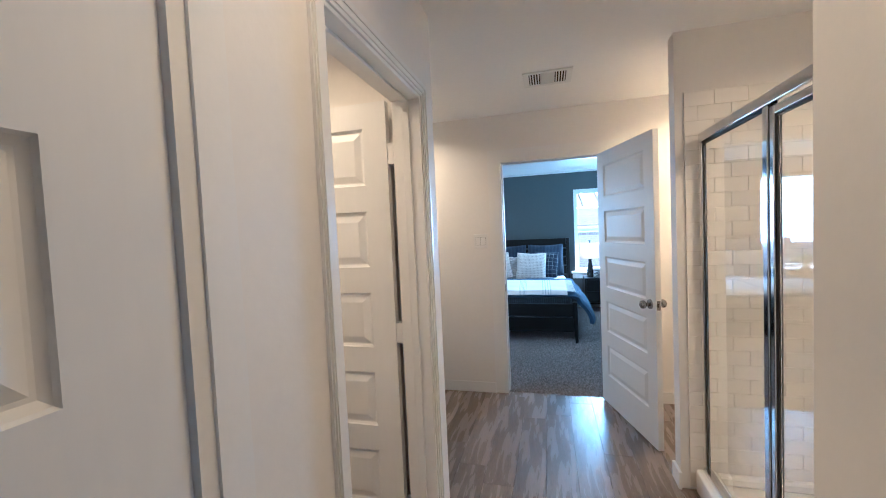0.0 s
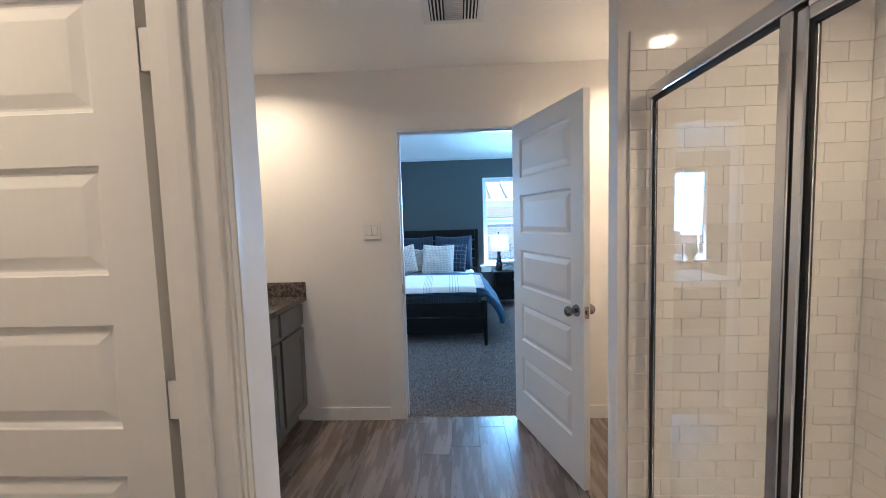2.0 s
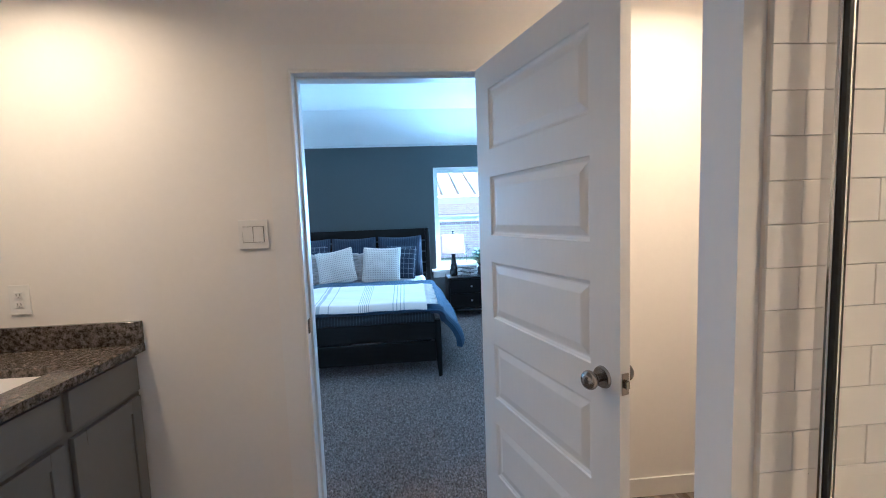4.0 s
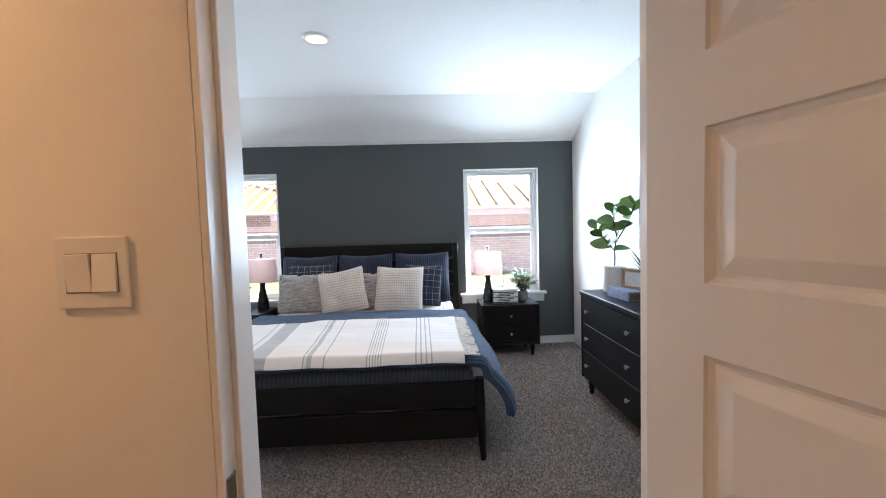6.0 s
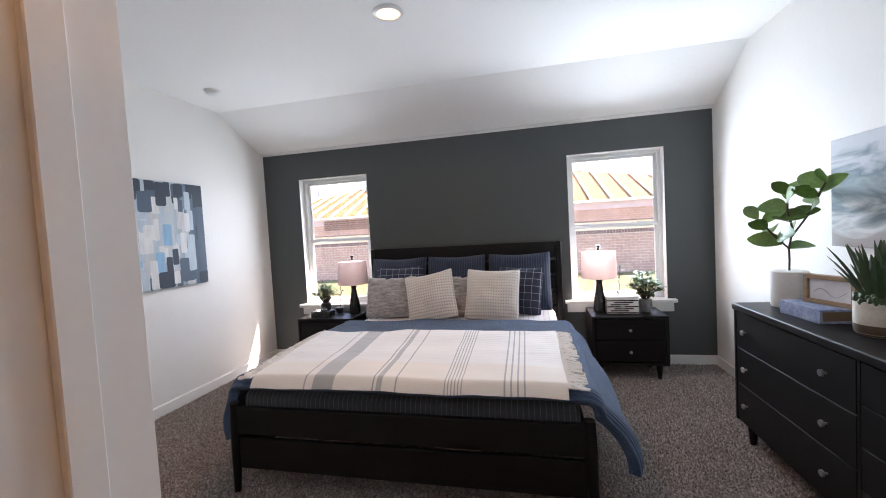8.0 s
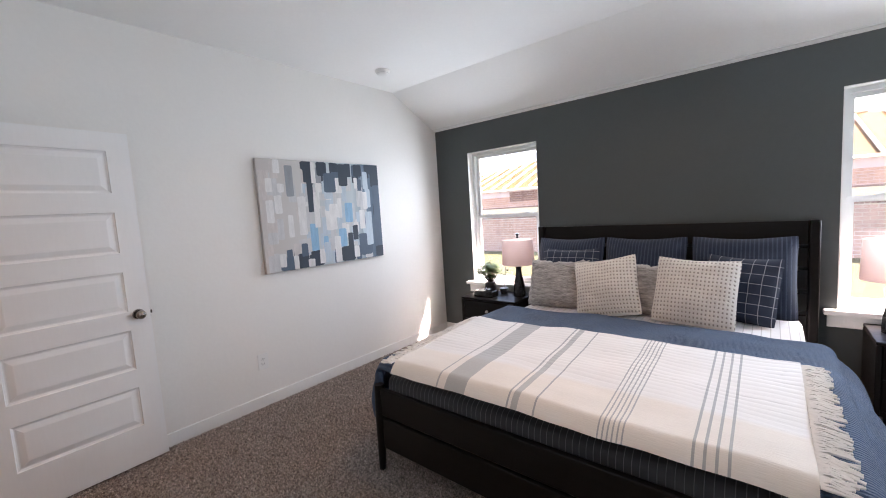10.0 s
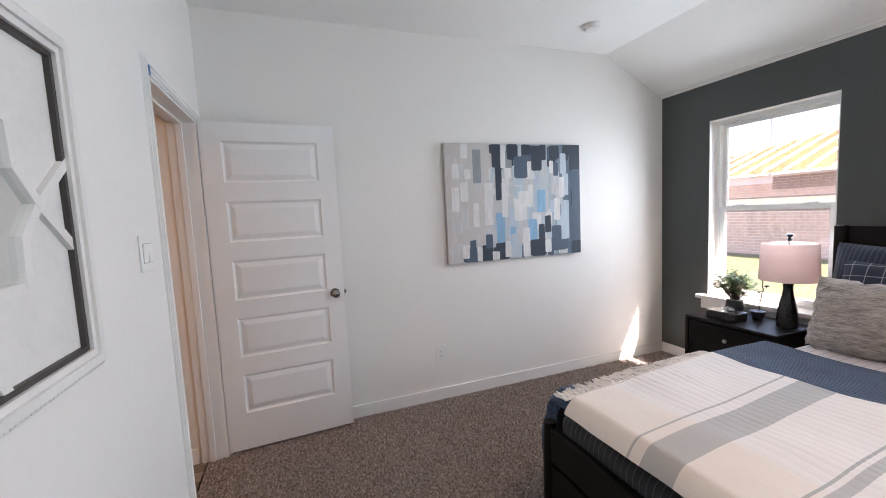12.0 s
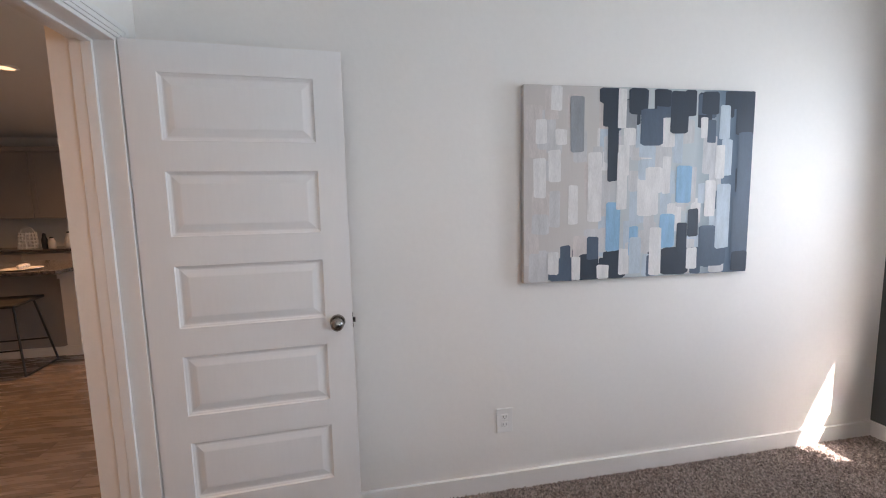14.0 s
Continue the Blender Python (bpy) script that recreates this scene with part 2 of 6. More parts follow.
co[:, 3, 2] = rg.uniform(0.006, 0.015, gx.size)
tri = np.array([[0, 1, 3], [1, 2, 3], [2, 0, 3]])
idx = (np.arange(gx.size)[:, None, None] * 4 + tri[None]).reshape(-1, 3)
tm = bpy.data.meshes.new("pile")
tm.from_pydata(co.reshape(-1, 3).tolist(), [], idx.tolist())
tm.materials.append(M_TUFT)
pile = new("pile", tm)
pile.parent = carpet
tagged(pile, "short grey-brown carpet tufts", kind="stuff")

# bathroom shell
XH = -0.46                                      # hall wall face
CL0, CL1, CLH = 0.76, 1.50, 2.035               # closet doorway
LD0, LD1 = -0.44, 0.32                          # linen door in the same wall
YW = 1.685                                      # end of the hall wall
structure("wall_hall", [(XH - 0.12, XH, -1.4, -0.44, 0, HB), (XH - 0.12, XH, -0.44, 0.345, 2.04, HB), (XH - 0.12, XH, 0.345, CL0, 0, HB), (XH - 0.12, XH, CL0, CL1, CLH, HB), (XH - 0.12, XH, CL1, YW, 0, HB),
                        (-1.62, XH - 0.12, 1.60, YW, 0, HB)], M_WALL, "beige-white drywall with closet doorway")
structure("wall_vanity", [(-1.74, -1.62, 0.3, YB, 0, HC)], M_WALL, "warm white drywall behind the vanity mirror")
structure("wall_closet", [(-1.4, XH - 0.12, -0.56, -0.44, 0, HB), (-1.52, -1.4, -0.56, 0.42, 0, HB), (-1.62, XH - 0.12, 0.3, 0.42, 0, HB)], M_WALL, "white closet drywall")
structure("wall_wet", [(0.70, 1.66, 2.266, 2.36, 0, HB)], M_WALL, "white drywall end of the shower wall")
structure("wall_shower_near", [(0.46, 1.66, 0.55, 0.69, 0, HB), (0.46, 0.58, -1.4, 0.55, 0, HB)], M_WALL, "beige-white drywall corner")
structure("wall_bath_east", [(1.66, 1.80, 0.55, YB, 0, HB)], M_WALL, "white drywall bathroom side wall")
structure("wall_bath_back", [(XH, 0.46, -1.52, -1.4, 0, HB)], M_WALL, "plain drywall closing the hall")
structure("ceiling_bath", [(-1.74, 1.80, -1.52, YB, HB, HB + 0.12)], M_CEIL, "white textured bathroom ceiling", "ceiling")
structure("floor_bath", [(-1.74, 1.80, -1.52, YB + 0.03, -0.1, -0.006)], M_PLANK_GAP, "grey-brown vinyl plank floor", "floor")

structure("wall_return", [(XL - 0.12, KL - 0.004, 3.30, YB, 0, HC)], M_WALL, "white drywall return beside the kitchen doorway")
# kitchen and great room shell
KX0, KX1, KY0, KY1 = -9.0, -1.74, -4.0, 6.0
structure("floor_kitchen", [(KX0, KX1, KY0, YB + 0.02, -0.1, -0.006), (KX0, XL - 0.12, YB + 0.02, KY1, -0.1, -0.006)], M_PLANK_GAP, "brown vinyl plank kitchen floor", "floor")
structure("wall_kitchen_west", [(KX0 - 0.12, KX0, KY0, KY1, 0, HC)], M_WALL, "white kitchen wall")
structure("wall_kitchen_south", [(KX0, KX1, KY0 - 0.12, KY0, 0, HC), (KX1, KX1 + 0.1, KY0, 0.3, 0, HC)], M_WALL, "white drywall")
structure("wall_great_room", [(KX0, -6.3, KY1, KY1 + 0.12, 0, HC), (-4.1, XL - 0.12, KY1, KY1 + 0.12, 0, HC), (-6.3, -4.1, KY1, KY1 + 0.12, 0, 0.7), (-6.3, -4.1, KY1, KY1 + 0.12, 2.2, HC)], M_WALL, "white wall with a window opening")
structure("ceiling_kitchen", [(KX0 - 0.12, KX1, KY0, YB, HC, HC + 0.12), (KX0 - 0.12, XL - 0.12, YB, KY1 + 0.12, HC, HC + 0.12)], M_CEIL, "white kitchen ceiling", "ceiling")
# roof over the house, with eaves beyond the window wall
structure("roof_eave", [(XL - 3, XR + 1, YF - 0.05, 8.02, 2.42, 2.6)], M_TRIM, "white soffit overhang", "eave")


# ---- trim ----
def baseboard(name, segs):
    bm = B()
    for x0, x1, y0, y1 in segs:
        box(bm, x0, x1, y0, y1, 0, 0.083)
        dx, dy = x1 - x0, y1 - y0
        s = 0.004
        if dx > dy:
            box(bm, x0, x1, y0 + s * (y0 > 5), y1 - s * (y0 <= 5), 0.083, 0.092)
        else:
            box(bm, x0, x1, y0, y1, 0.083, 0.092)
    return solid(name, bm, M_TRIM, "white painted baseboard", "baseboard", "structure")


T = 0.014
baseboard("baseboard", [(XL, XL + T, YN + 0.1, YF), (XR - T, XR, YN, YF), (XL + T, XR - T, YF - T, YF), (KR + 0.06, DL - 0.06, YN, YN + T), (DR + 0.06, XR - T, YN, YN + T)])
baseboard("baseboard", [(-1.03, DL - 0.1, YB - T, YB), (DR + 0.1, 1.66, YB - T, YB), (0.70, 1.66, 2.36, 2.36 + T), (0.70 - T, 0.70, 2.25, 2.36 + T), (XH, XH + T, LD1 + 0.07, CL0 - 0.07), (0.46 - T, 0.46, -1.4, 0.69), (0.46 - T, 0.78, 0.69, 0.69 + T)])
baseboard("baseboard", [(XL - 0.12, KL + 0.008, 3.30 - T, 3.30), (KL - 0.004, KL + 0.008, 3.30, YB - 0.02), (KR + 0.06, KX1, YB - T, YB)])


def casing(name, axis, face, a0, a1, h, out, w=0.057, left=True, right=True, mat=None):
    """Moulded casing round an opening, on the wall plane axis=face, standing out by the sign of out."""
    top = thing(name, "white painted door casing", "casing", kind="structure")
    steps = [(0.0, w, 0.009), (0.012, w - 0.004, 0.014), (0.030, w - 0.008, 0.018)]
    sides = [("head_casing", None)] + [("side_casing", "l")] * left + [("side_casing", "r")] * right
    for piece, sd in sides:
        bm = B()
        for s0, s1, t in steps:
            lo, hi = sorted((face, face + out * t))
            u0, u1, z0, z1 = {None: (a0 - s0, a1 + s0, h + s0, h + s1), "l": (a0 - s1, a0 - s0, 0, h + s1), "r": (a1 + s0, a1 + s1, 0, h + s1)}[sd]
            if axis == "y":
                box(bm, u0, u1, lo, hi, z0, z1)
            else:
                box(bm, lo, hi, u0, u1, z0, z1)
        part(piece, bm, mat or M_TRIM, top)
    return top


def jamb(name, axis, w0, w1, a0, a1, h, stop):
    """Door lining inside an opening, with a stop strip at the given depth."""
    t, e = 0.014, 0.003
    s0, s1 = stop
    top = thing(name, "white painted door jamb with stop", "door frame", kind="structure")

    def put(piece, u0, u1, v0, v1, z0, z1):
        bm = B()
        if axis == "y":
            box(bm, u0, u1, v0, v1, z0, z1, 0.0015)
        else:
            box(bm, v0, v1, u0, u1, z0, z1, 0.0015)
        part(piece, bm, M_TRIM, top)
    put("side_jamb", a0, a0 + t, w0 - e, w1 + e, 0, h)
    put("side_jamb", a1 - t, a1, w0 - e, w1 + e, 0, h)
    put("head_jamb", a0 + t, a1 - t, w0 - e, w1 + e, h - t, h)
    put("stop", a0 + t, a0 + t + 0.011, s0, s1, 0, h - t)
    put("stop", a1 - t - 0.011, a1 - t, s0, s1, 0, h - t)
    put("stop", a0 + t + 0.011, a1 - t - 0.011, s0, s1, h - t - 0.011, h - t)
    return top


structure("casing_bath_in", [(DL - 0.1, DL, YB - 0.004, YB, 0, DH + 0.1), (DR, DR + 0.1, YB - 0.004, YB, 0, DH + 0.1), (DL, DR, YB - 0.004, YB, DH, DH + 0.1)], M_TRIM, "flat white painted door surround", "casing")
casing("casing_bath_out", "y", YN, DL, DR, DH, 1)
jb = jamb("jamb_bath", "y", YB, YN, DL, DR, DH, (YB + 0.045, YB + 0.08))
bm = B()
box(bm, DL + 0.013, DL + 0.0165, YB + 0.004, YB + 0.036, 0.91, 0.975, 0.001)
part("strike_plate", bm, M_NICKEL, jb, "nickel strike plate")
structure("jamb_hinge_side", [(0.452, DR - 0.014, YB - 0.003, YB + 0.044, 0, DH - 0.014)], M_TRIM, "white painted hinge-side jamb", "door frame")
casing("casing_kitchen_in", "y", YN, KL, KR, DH, 1)
casing("casing_kitchen_out", "y", YB, KL, KR, DH, -1, left=False)
jamb("jamb_kitchen", "y", YB, YN, KL, KR, DH, (YB + 0.04, YB + 0.075))
casing("casing_closet", "x", XH, CL0, CL1, CLH, 1)
jamb("jamb_closet", "x", XH - 0.12, XH, CL0, CL1, CLH, (XH - 0.075, XH - 0.045))
structure("jamb_hall", [(XH - 0.12, XH - 0.002, 0.328, 0.344, 0, 2.04), (XH - 0.075, XH - 0.04, 0.316, 0.328, 0, 2.04)], M_TRIM, "white painted hinge jamb", "door frame")
structure("casing_hall", [(XH, XH + 0.012, 0.345, 0.375, 0, 2.1), (XH, XH + 0.018, 0.375, 0.405, 0, 2.1), (XH, XH + 0.009, 0.405, 0.45, 0, 2.1)], M_TRIM, "white moulded door casing", "casing")


# ---- doors ----
def rect_ring(bm, x0, x1, z0, z1, y):
    return [bm.verts.new(c) for c in ((x0, y, z0), (x1, y, z0), (x1, y, z1), (x0, y, z1))]


def door_leaf(name, w, label, at, turn, knob_side=1, h=2.025, th=0.035, plates=False):
    """Five-panel moulded door: hinge at the local origin, leaf along +x, thickness towards +y."""
    d = thing(name, label, "door", at, turn, kind="structure")
    st, zs = 0.11, []
    z = 0.235
    for i in range(5):
        zs.append((z, z + 0.245))
        z += 0.359
    bm = B()
    box(bm, 0, st, 0, th, 0, h)
    box(bm, w - st, w, 0, th, 0, h)
    edges = [0] + [v for p in zs for v in p] + [h]
    for z0, z1 in zip(edges[::2], edges[1::2]):
        box(bm, st, w - st, 0, th, z0, z1)
    bmesh.ops.remove_doubles(bm, verts=bm.verts, dist=1e-5)
    part("leaf", bm, M_DOOR, d)
    for z0, z1 in zs:
        bm = B()
        for side in (0, 1):
            prev = None
            for ins, dep in ((0, 0.0005), (0.003, 0.006), (0.012, 0.0105), (0.017, 0.0105), (0.043, 0.003), (0.046, 0.0025)):
                y = dep if side == 0 else th - dep
                r = rect_ring(bm, st + ins, w - st - ins, z0 + ins, z1 - ins, y)
                if prev:
                    for i in range(4):
                        j = (i + 1) % 4
                        bm.faces.new((prev[i], prev[j], r[j], r[i]))
                prev = r
            bm.faces.new(prev)
        part("panel", bm, M_DOOR, d)
    kx = w - 0.062
    for side in (-1, 1):
        y0 = 0 if side < 0 else th
        bm = B()
        cone(bm, (kx, y0, 0.93), (kx, y0 + side * 0.008, 0.93), 0.032, 0.029, 24)
        cone(bm, (kx, y0 + side * 0.008, 0.93), (kx, y0 + side * 0.032, 0.93), 0.011, 0.011, 16)
        ball(bm, (kx, y0 + side * 0.048, 0.93), 0.027, (1, 0.78, 1), 20, 12)
        part("knob", bm, M_NICKEL, d, "satin nickel round knob", True)
    bm = B()
    box(bm, w, w + 0.0025, 0.006, th - 0.006, 0.90, 0.96)
    box(bm, w + 0.002, w + 0.012, 0.012, th - 0.012, 0.92, 0.94)
    part("latch", bm, M_NICKEL, d, "satin nickel latch plate")
    for hz in (0.22, 1.02, 1.80):
        bm = B()
        cone(bm, (-0.006, knob_side * 0.004 + (0 if knob_side < 0 else th), hz - 0.045), (-0.006, knob_side * 0.004 + (0 if knob_side < 0 else th), hz + 0.045), 0.0065, 0.0065, 10)
        box(bm, -0.003, 0.0, 0.003, th - 0.003, hz - 0.045, hz + 0.045)
        if plates:
            box(bm, -0.034, 0.0, th - 0.006, th - 0.003, hz - 0.045, hz + 0.045)
        part("hinge", bm, M_TRIM, d, "painted door hinge")
    return d


# bathroom door, swung into the bathroom: hinge on the jamb near x 0.44
ang = math.degrees(math.atan2(2.605 - 3.375, 0.672 - 0.437))
door_leaf("door_1", 0.805, "white five-panel door open into the bathroom", (0.437, 3.375, 0.012), ang, 1)
# kitchen door, swung against the west wall
ang = math.degrees(math.atan2(4.295 - 3.53, -2.872 + 2.83))
door_leaf("door_2", 0.765, "white five-panel door standing open against the wall", (-2.83, 3.53, 0.022), ang, 1)
# closet door, swung into the closet
door_leaf("door_3", 0.715, "white five-panel closet door standing open", (-0.618, 1.535, 0.012), 180, -1, plates=True)
# hall door, swung flat against the hall wall
door_leaf("door_4", 0.735, "white five-panel door folded back against the hall wall", (-0.42, 0.266, 0.012), -90, -1)


# ---- windows ----
def window(name, x0, x1, label):
    w = thing(name, label, "window", ((x0 + x1) / 2, YF + 0.11, WZ0), kind="structure")
    hw, H = (x1 - x0) / 2 - 0.006, WZ1 - WZ0 - 0.006
    def ring(bm, a0, a1, z0, z1, y0, y1, t):
        box(bm, a0, a0 + t, y0, y1, z0, z1)
        box(bm, a1 - t, a1, y0, y1, z0, z1)
        box(bm, a0 + t, a1 - t, y0, y1, z0, z0 + t)
        box(bm, a0 + t, a1 - t, y0, y1, z1 - t, z1)
    bm = B()
    ring(bm, -hw, hw, 0, H, -0.035, 0.05, 0.03)
    part("window_frame", bm, M_VINYL, w)
    zm = 0.735
    bm = B()
    ring(bm, -hw + 0.03, hw - 0.03, zm - 0.02, H - 0.03, 0.01, 0.04, 0.028)
    part("upper_sash", bm, M_VINYL, w)
    bm = B()
    ring(bm, -hw + 0.03, hw - 0.03, 0.03, zm + 0.02, -0.025, 0.008, 0.036)
    box(bm, -hw + 0.031, hw - 0.031, -0.034, -0.025, zm - 0.004, zm + 0.012)
    for lx in (-0.24, 0.24):
        box(bm, lx - 0.03, lx + 0.03, -0.02, 0.006, zm + 0.02, zm + 0.03)
    part("lower_sash", bm, M_VINYL, w)
    for y, z0, z1, nm in ((0.025, zm + 0.008, H - 0.058, "pane"), (-0.008, 0.066, zm - 0.016, "pane")):
        bm = B()
        box(bm, -hw + 0.058, hw - 0.058, y - 0.002, y + 0.002, z0, z1)
        p = part(nm, bm, M_GLASS, w)
        p.visible_shadow = False
    bm = B()
    box(bm, -hw - 0.075, hw + 0.075, -0.175, -0.11, -0.03, 0.004, 0.006, 2)
    box(bm, -hw - 0.003, hw + 0.003, -0.112, -0.03, -0.03, 0.004)
    box(bm, -hw - 0.055, hw + 0.055, -0.128, -0.11, -0.12, -0.031, 0.003)
    part("window_sill", bm, M_TRIM, w, "white painted sill and apron")
    return w


window("window_1", *WINS[0], "white vinyl single-hung window, lower sash shut")
window("window_2", *WINS[1], "white vinyl single-hung window beside the dresser")

# ---- outside ----
M_LAWN = material("lawn_grass", (0.10, 0.115, 0.032), 0.95, vary=0.4, scale=0.8, fine=60, bump=0.6, bump_mm=20, dark=(0.125, 0.10, 0.05))
M_BRICK = material("red_brick", (0.56, 0.37, 0.30), 0.9, vary=0.2, scale=6, fine=80, bump=0.4, bump_mm=3, rand=0.2)
M_BRICKDARK = material("dark_brick", (0.25, 0.165, 0.145), 0.9, vary=0.2, scale=6, fine=80, bump=0.4, bump_mm=3)
M_MORTAR = material("mortar", (0.60, 0.54, 0.48), 0.95, vary=0.1, fine=120)
M_LUMBER = material("pine_lumber", (0.78, 0.66, 0.48), 0.75, vary=0.15, scale=3, fine=40, stretch=(1, 6, 6))
M_OSB = material("roof_sheathing", (0.36, 0.22, 0.10), 0.8, vary=0.25, scale=5, fine=50)
M_WRAP = material("house_wrap", (0.55, 0.48, 0.52), 0.6, vary=0.05)
M_TAR = material("steel_pole_paint", (0.25, 0.27, 0.3), 0.5)
structure("ground", [(-400, 400, 7.5, 600, -0.4, -0.2)], M_LAWN, "mown lawn behind the house", "lawn")


def brick_run(bm, x0, x1, y, z0, z1, bl=0.23, bh=0.076, j=0.012):
    r, z = 0, z0
    while z + bh <= z1 + 1e-6:
        x = x0 + (0 if r % 2 else -(bl + j) / 2)
        while x < x1:
            a, b = max(x, x0), min(x + bl, x1)
            if b - a > 0.03:
                vs = [bm.verts.new(c) for c in ((a, y, z), (b, y, z), (b, y, z + bh), (a, y, z + bh), (a, y + 0.012, z), (b, y + 0.012, z), (b, y + 0.012, z + bh), (a, y + 0.012, z + bh))]
                bm.faces.new(vs[:4])
                bm.faces.new((vs[0], vs[1], vs[5], vs[4]))
                bm.faces.new((vs[3], vs[2], vs[6], vs[7]))
            x += bl + j
        z += bh + j
        r += 1


# brick garden wall with a darker soldier course and a cap
gw = thing("garden_wall", "long red brick garden wall with a dark course", "wall", (0, 16.6, -0.2), kind="structure")
bm = B()
box(bm, -26, 22, 0.012, 0.2, 0, 1.62)
part("wall", bm, M_MORTAR, gw)
bm = B()
brick_run(bm, -14, 14, 0, 0.0, 1.24)
tagged(part("brickwork", bm, M_BRICK, gw), kind="stuff")
bm = B()
x = -14
while x < 14:
    box(bm, x, x + 0.076, -0.012, 0.012, 1.25, 1.36)
    x += 0.088
tagged(part("soldier_course", bm, M_BRICKDARK, gw, "dark upright bricks"), kind="stuff")
bm = B()
brick_run(bm, -14, 14, 0, 1.37, 1.63)
tagged(part("upper_brickwork", bm, M_LUMBER, gw, "buff upper courses"), kind="stuff")
bm = B()
box(bm, -26, 22, -0.03, 0.22, 1.63, 1.68, 0.01)
part("cap", bm, M_BRICKDARK, gw)

# neighbouring house, its roof still in bare timber
nh = thing("neighbour_house", "half-built brick house with bare timber roof", "house", (0, 22, -0.2))
bm = B()
box(bm, -24, 16, 0.1, 9, 0, 2.55)
part("wall", bm, M_WRAP, nh, "pale house wrap")
bm = B()
brick_run(bm, -13.5, 9, 0.06, 1.2, 2.25, 0.25, 0.09)
tagged(part("brickwork", bm, M_BRICK, nh), kind="stuff")
bm = B()
brick_run(bm, -10.5, -7.5, 0.02, 1.95, 2.5, 0.25, 0.09)
tagged(part("dark_brickwork", bm, M_BRICKDARK, nh, "dark brick panel"), kind="stuff")
ridge_x0, ridge_x1, ridge_z, eave_z = -10.3, 3.0, 4.5, 2.6
bm = B()
c = [(-19, -0.5, eave_z), (-10.3 + 7.5, -0.5, eave_z), (ridge_x0, 4.5, ridge_z), (ridge_x0, 4.6, ridge_z - 0.1), (12, -0.5, eave_z), (ridge_x1, 4.5, ridge_z)]
v = [bm.verts.new(p) for p in c]
bm.faces.new((v[0], v[1], v[2]))
bm.faces.new((v[1], v[4], v[5], v[2]))
bmesh.ops.solidify(bm, geom=bm.faces[:], thickness=0.02)
part("roof", bm, M_OSB, nh, "orange roof sheathing")
for i in range(22):
    f = i / 21
    bx = -18.6 + f * 15.4
    top = Vector((ridge_x0, 4.5, ridge_z + 0.05))
    bot = Vector((bx, -0.55, eave_z + 0.03))
    k = 1 - abs(f - 0.53) * 1.0
    end = Vector((bx + (ridge_x0 - bx) * 0.15, -0.55 + 5.05 * max(0.15, min(0.97, k)), eave_z + 0.06 + (ridge_z - eave_z) * max(0.15, min(0.97, k))))
    bm = B()
    cone(bm, bot, end, 0.075, 0.075, 4)
    part("rafter", bm, M_LUMBER, nh)
for i in range(16):
    bx = -2.4 + i * 0.85
    bm = B()
    cone(bm, (bx, -0.55, eave_z + 0.04), (bx - 0.15, 4.4, ridge_z + 0.02), 0.06, 0.06, 4)
    part("rafter", bm, M_LUMBER, nh)
bm = B()
cone(bm, (-2.7, -0.55, eave_z + 0.05), (ridge_x0, 4.5, ridge_z + 0.08), 0.1, 0.1, 4)
cone(bm, (ridge_x0, 4.5, ridge_z + 0.05), (ridge_x1, 4.5, ridge_z + 0.05), 0.08, 0.08, 4)
part("hip_rafter", bm, M_LUMBER, nh)
bm = B()
cone(bm, (-21, 40, -0.2), (-21, 40, 9), 0.12, 0.08, 8)
solid("street_lamp_pole", bm, M_TAR, "thin grey pole far behind the house", "pole")


# ---- bed ----
def leg(bm, x, y, z1, r0, r1, lean=(0, 0)):
    cone(bm, (x + lean[0], y + lean[1], 0), (x, y, z1), r0, r1, 14)


M_DUVET = material("blue_waffle_cotton", (0.050, 0.088, 0.155), 0.9, vary=0.22, scale=7, fine=110, bump=0.9, bump_mm=7, sheen=0.1)


n, l, b = nodes_of(M_DUVET)
rib_co = n.new("ShaderNodeTexCoord")
rib = n.new("ShaderNodeTexWave")
rib.bands_direction = "Y"
rib.inputs["Scale"].default_value, rib.inputs["Distortion"].default_value, rib.inputs["Detail"].default_value = 20.0, 1.2, 1.0
l.new(rib_co.outputs["Object"], rib.inputs["Vector"])
rib_bump = n.new("ShaderNodeBump")
rib_bump.inputs["Strength"].default_value, rib_bump.inputs["Distance"].default_value = 0.7, 0.006
l.new(rib.outputs[1], rib_bump.inputs["Height"])
l.new(b.inputs["Normal"].links[0].from_socket, rib_bump.inputs["Normal"])
l.new(rib_bump.outputs[0], b.inputs["Normal"])


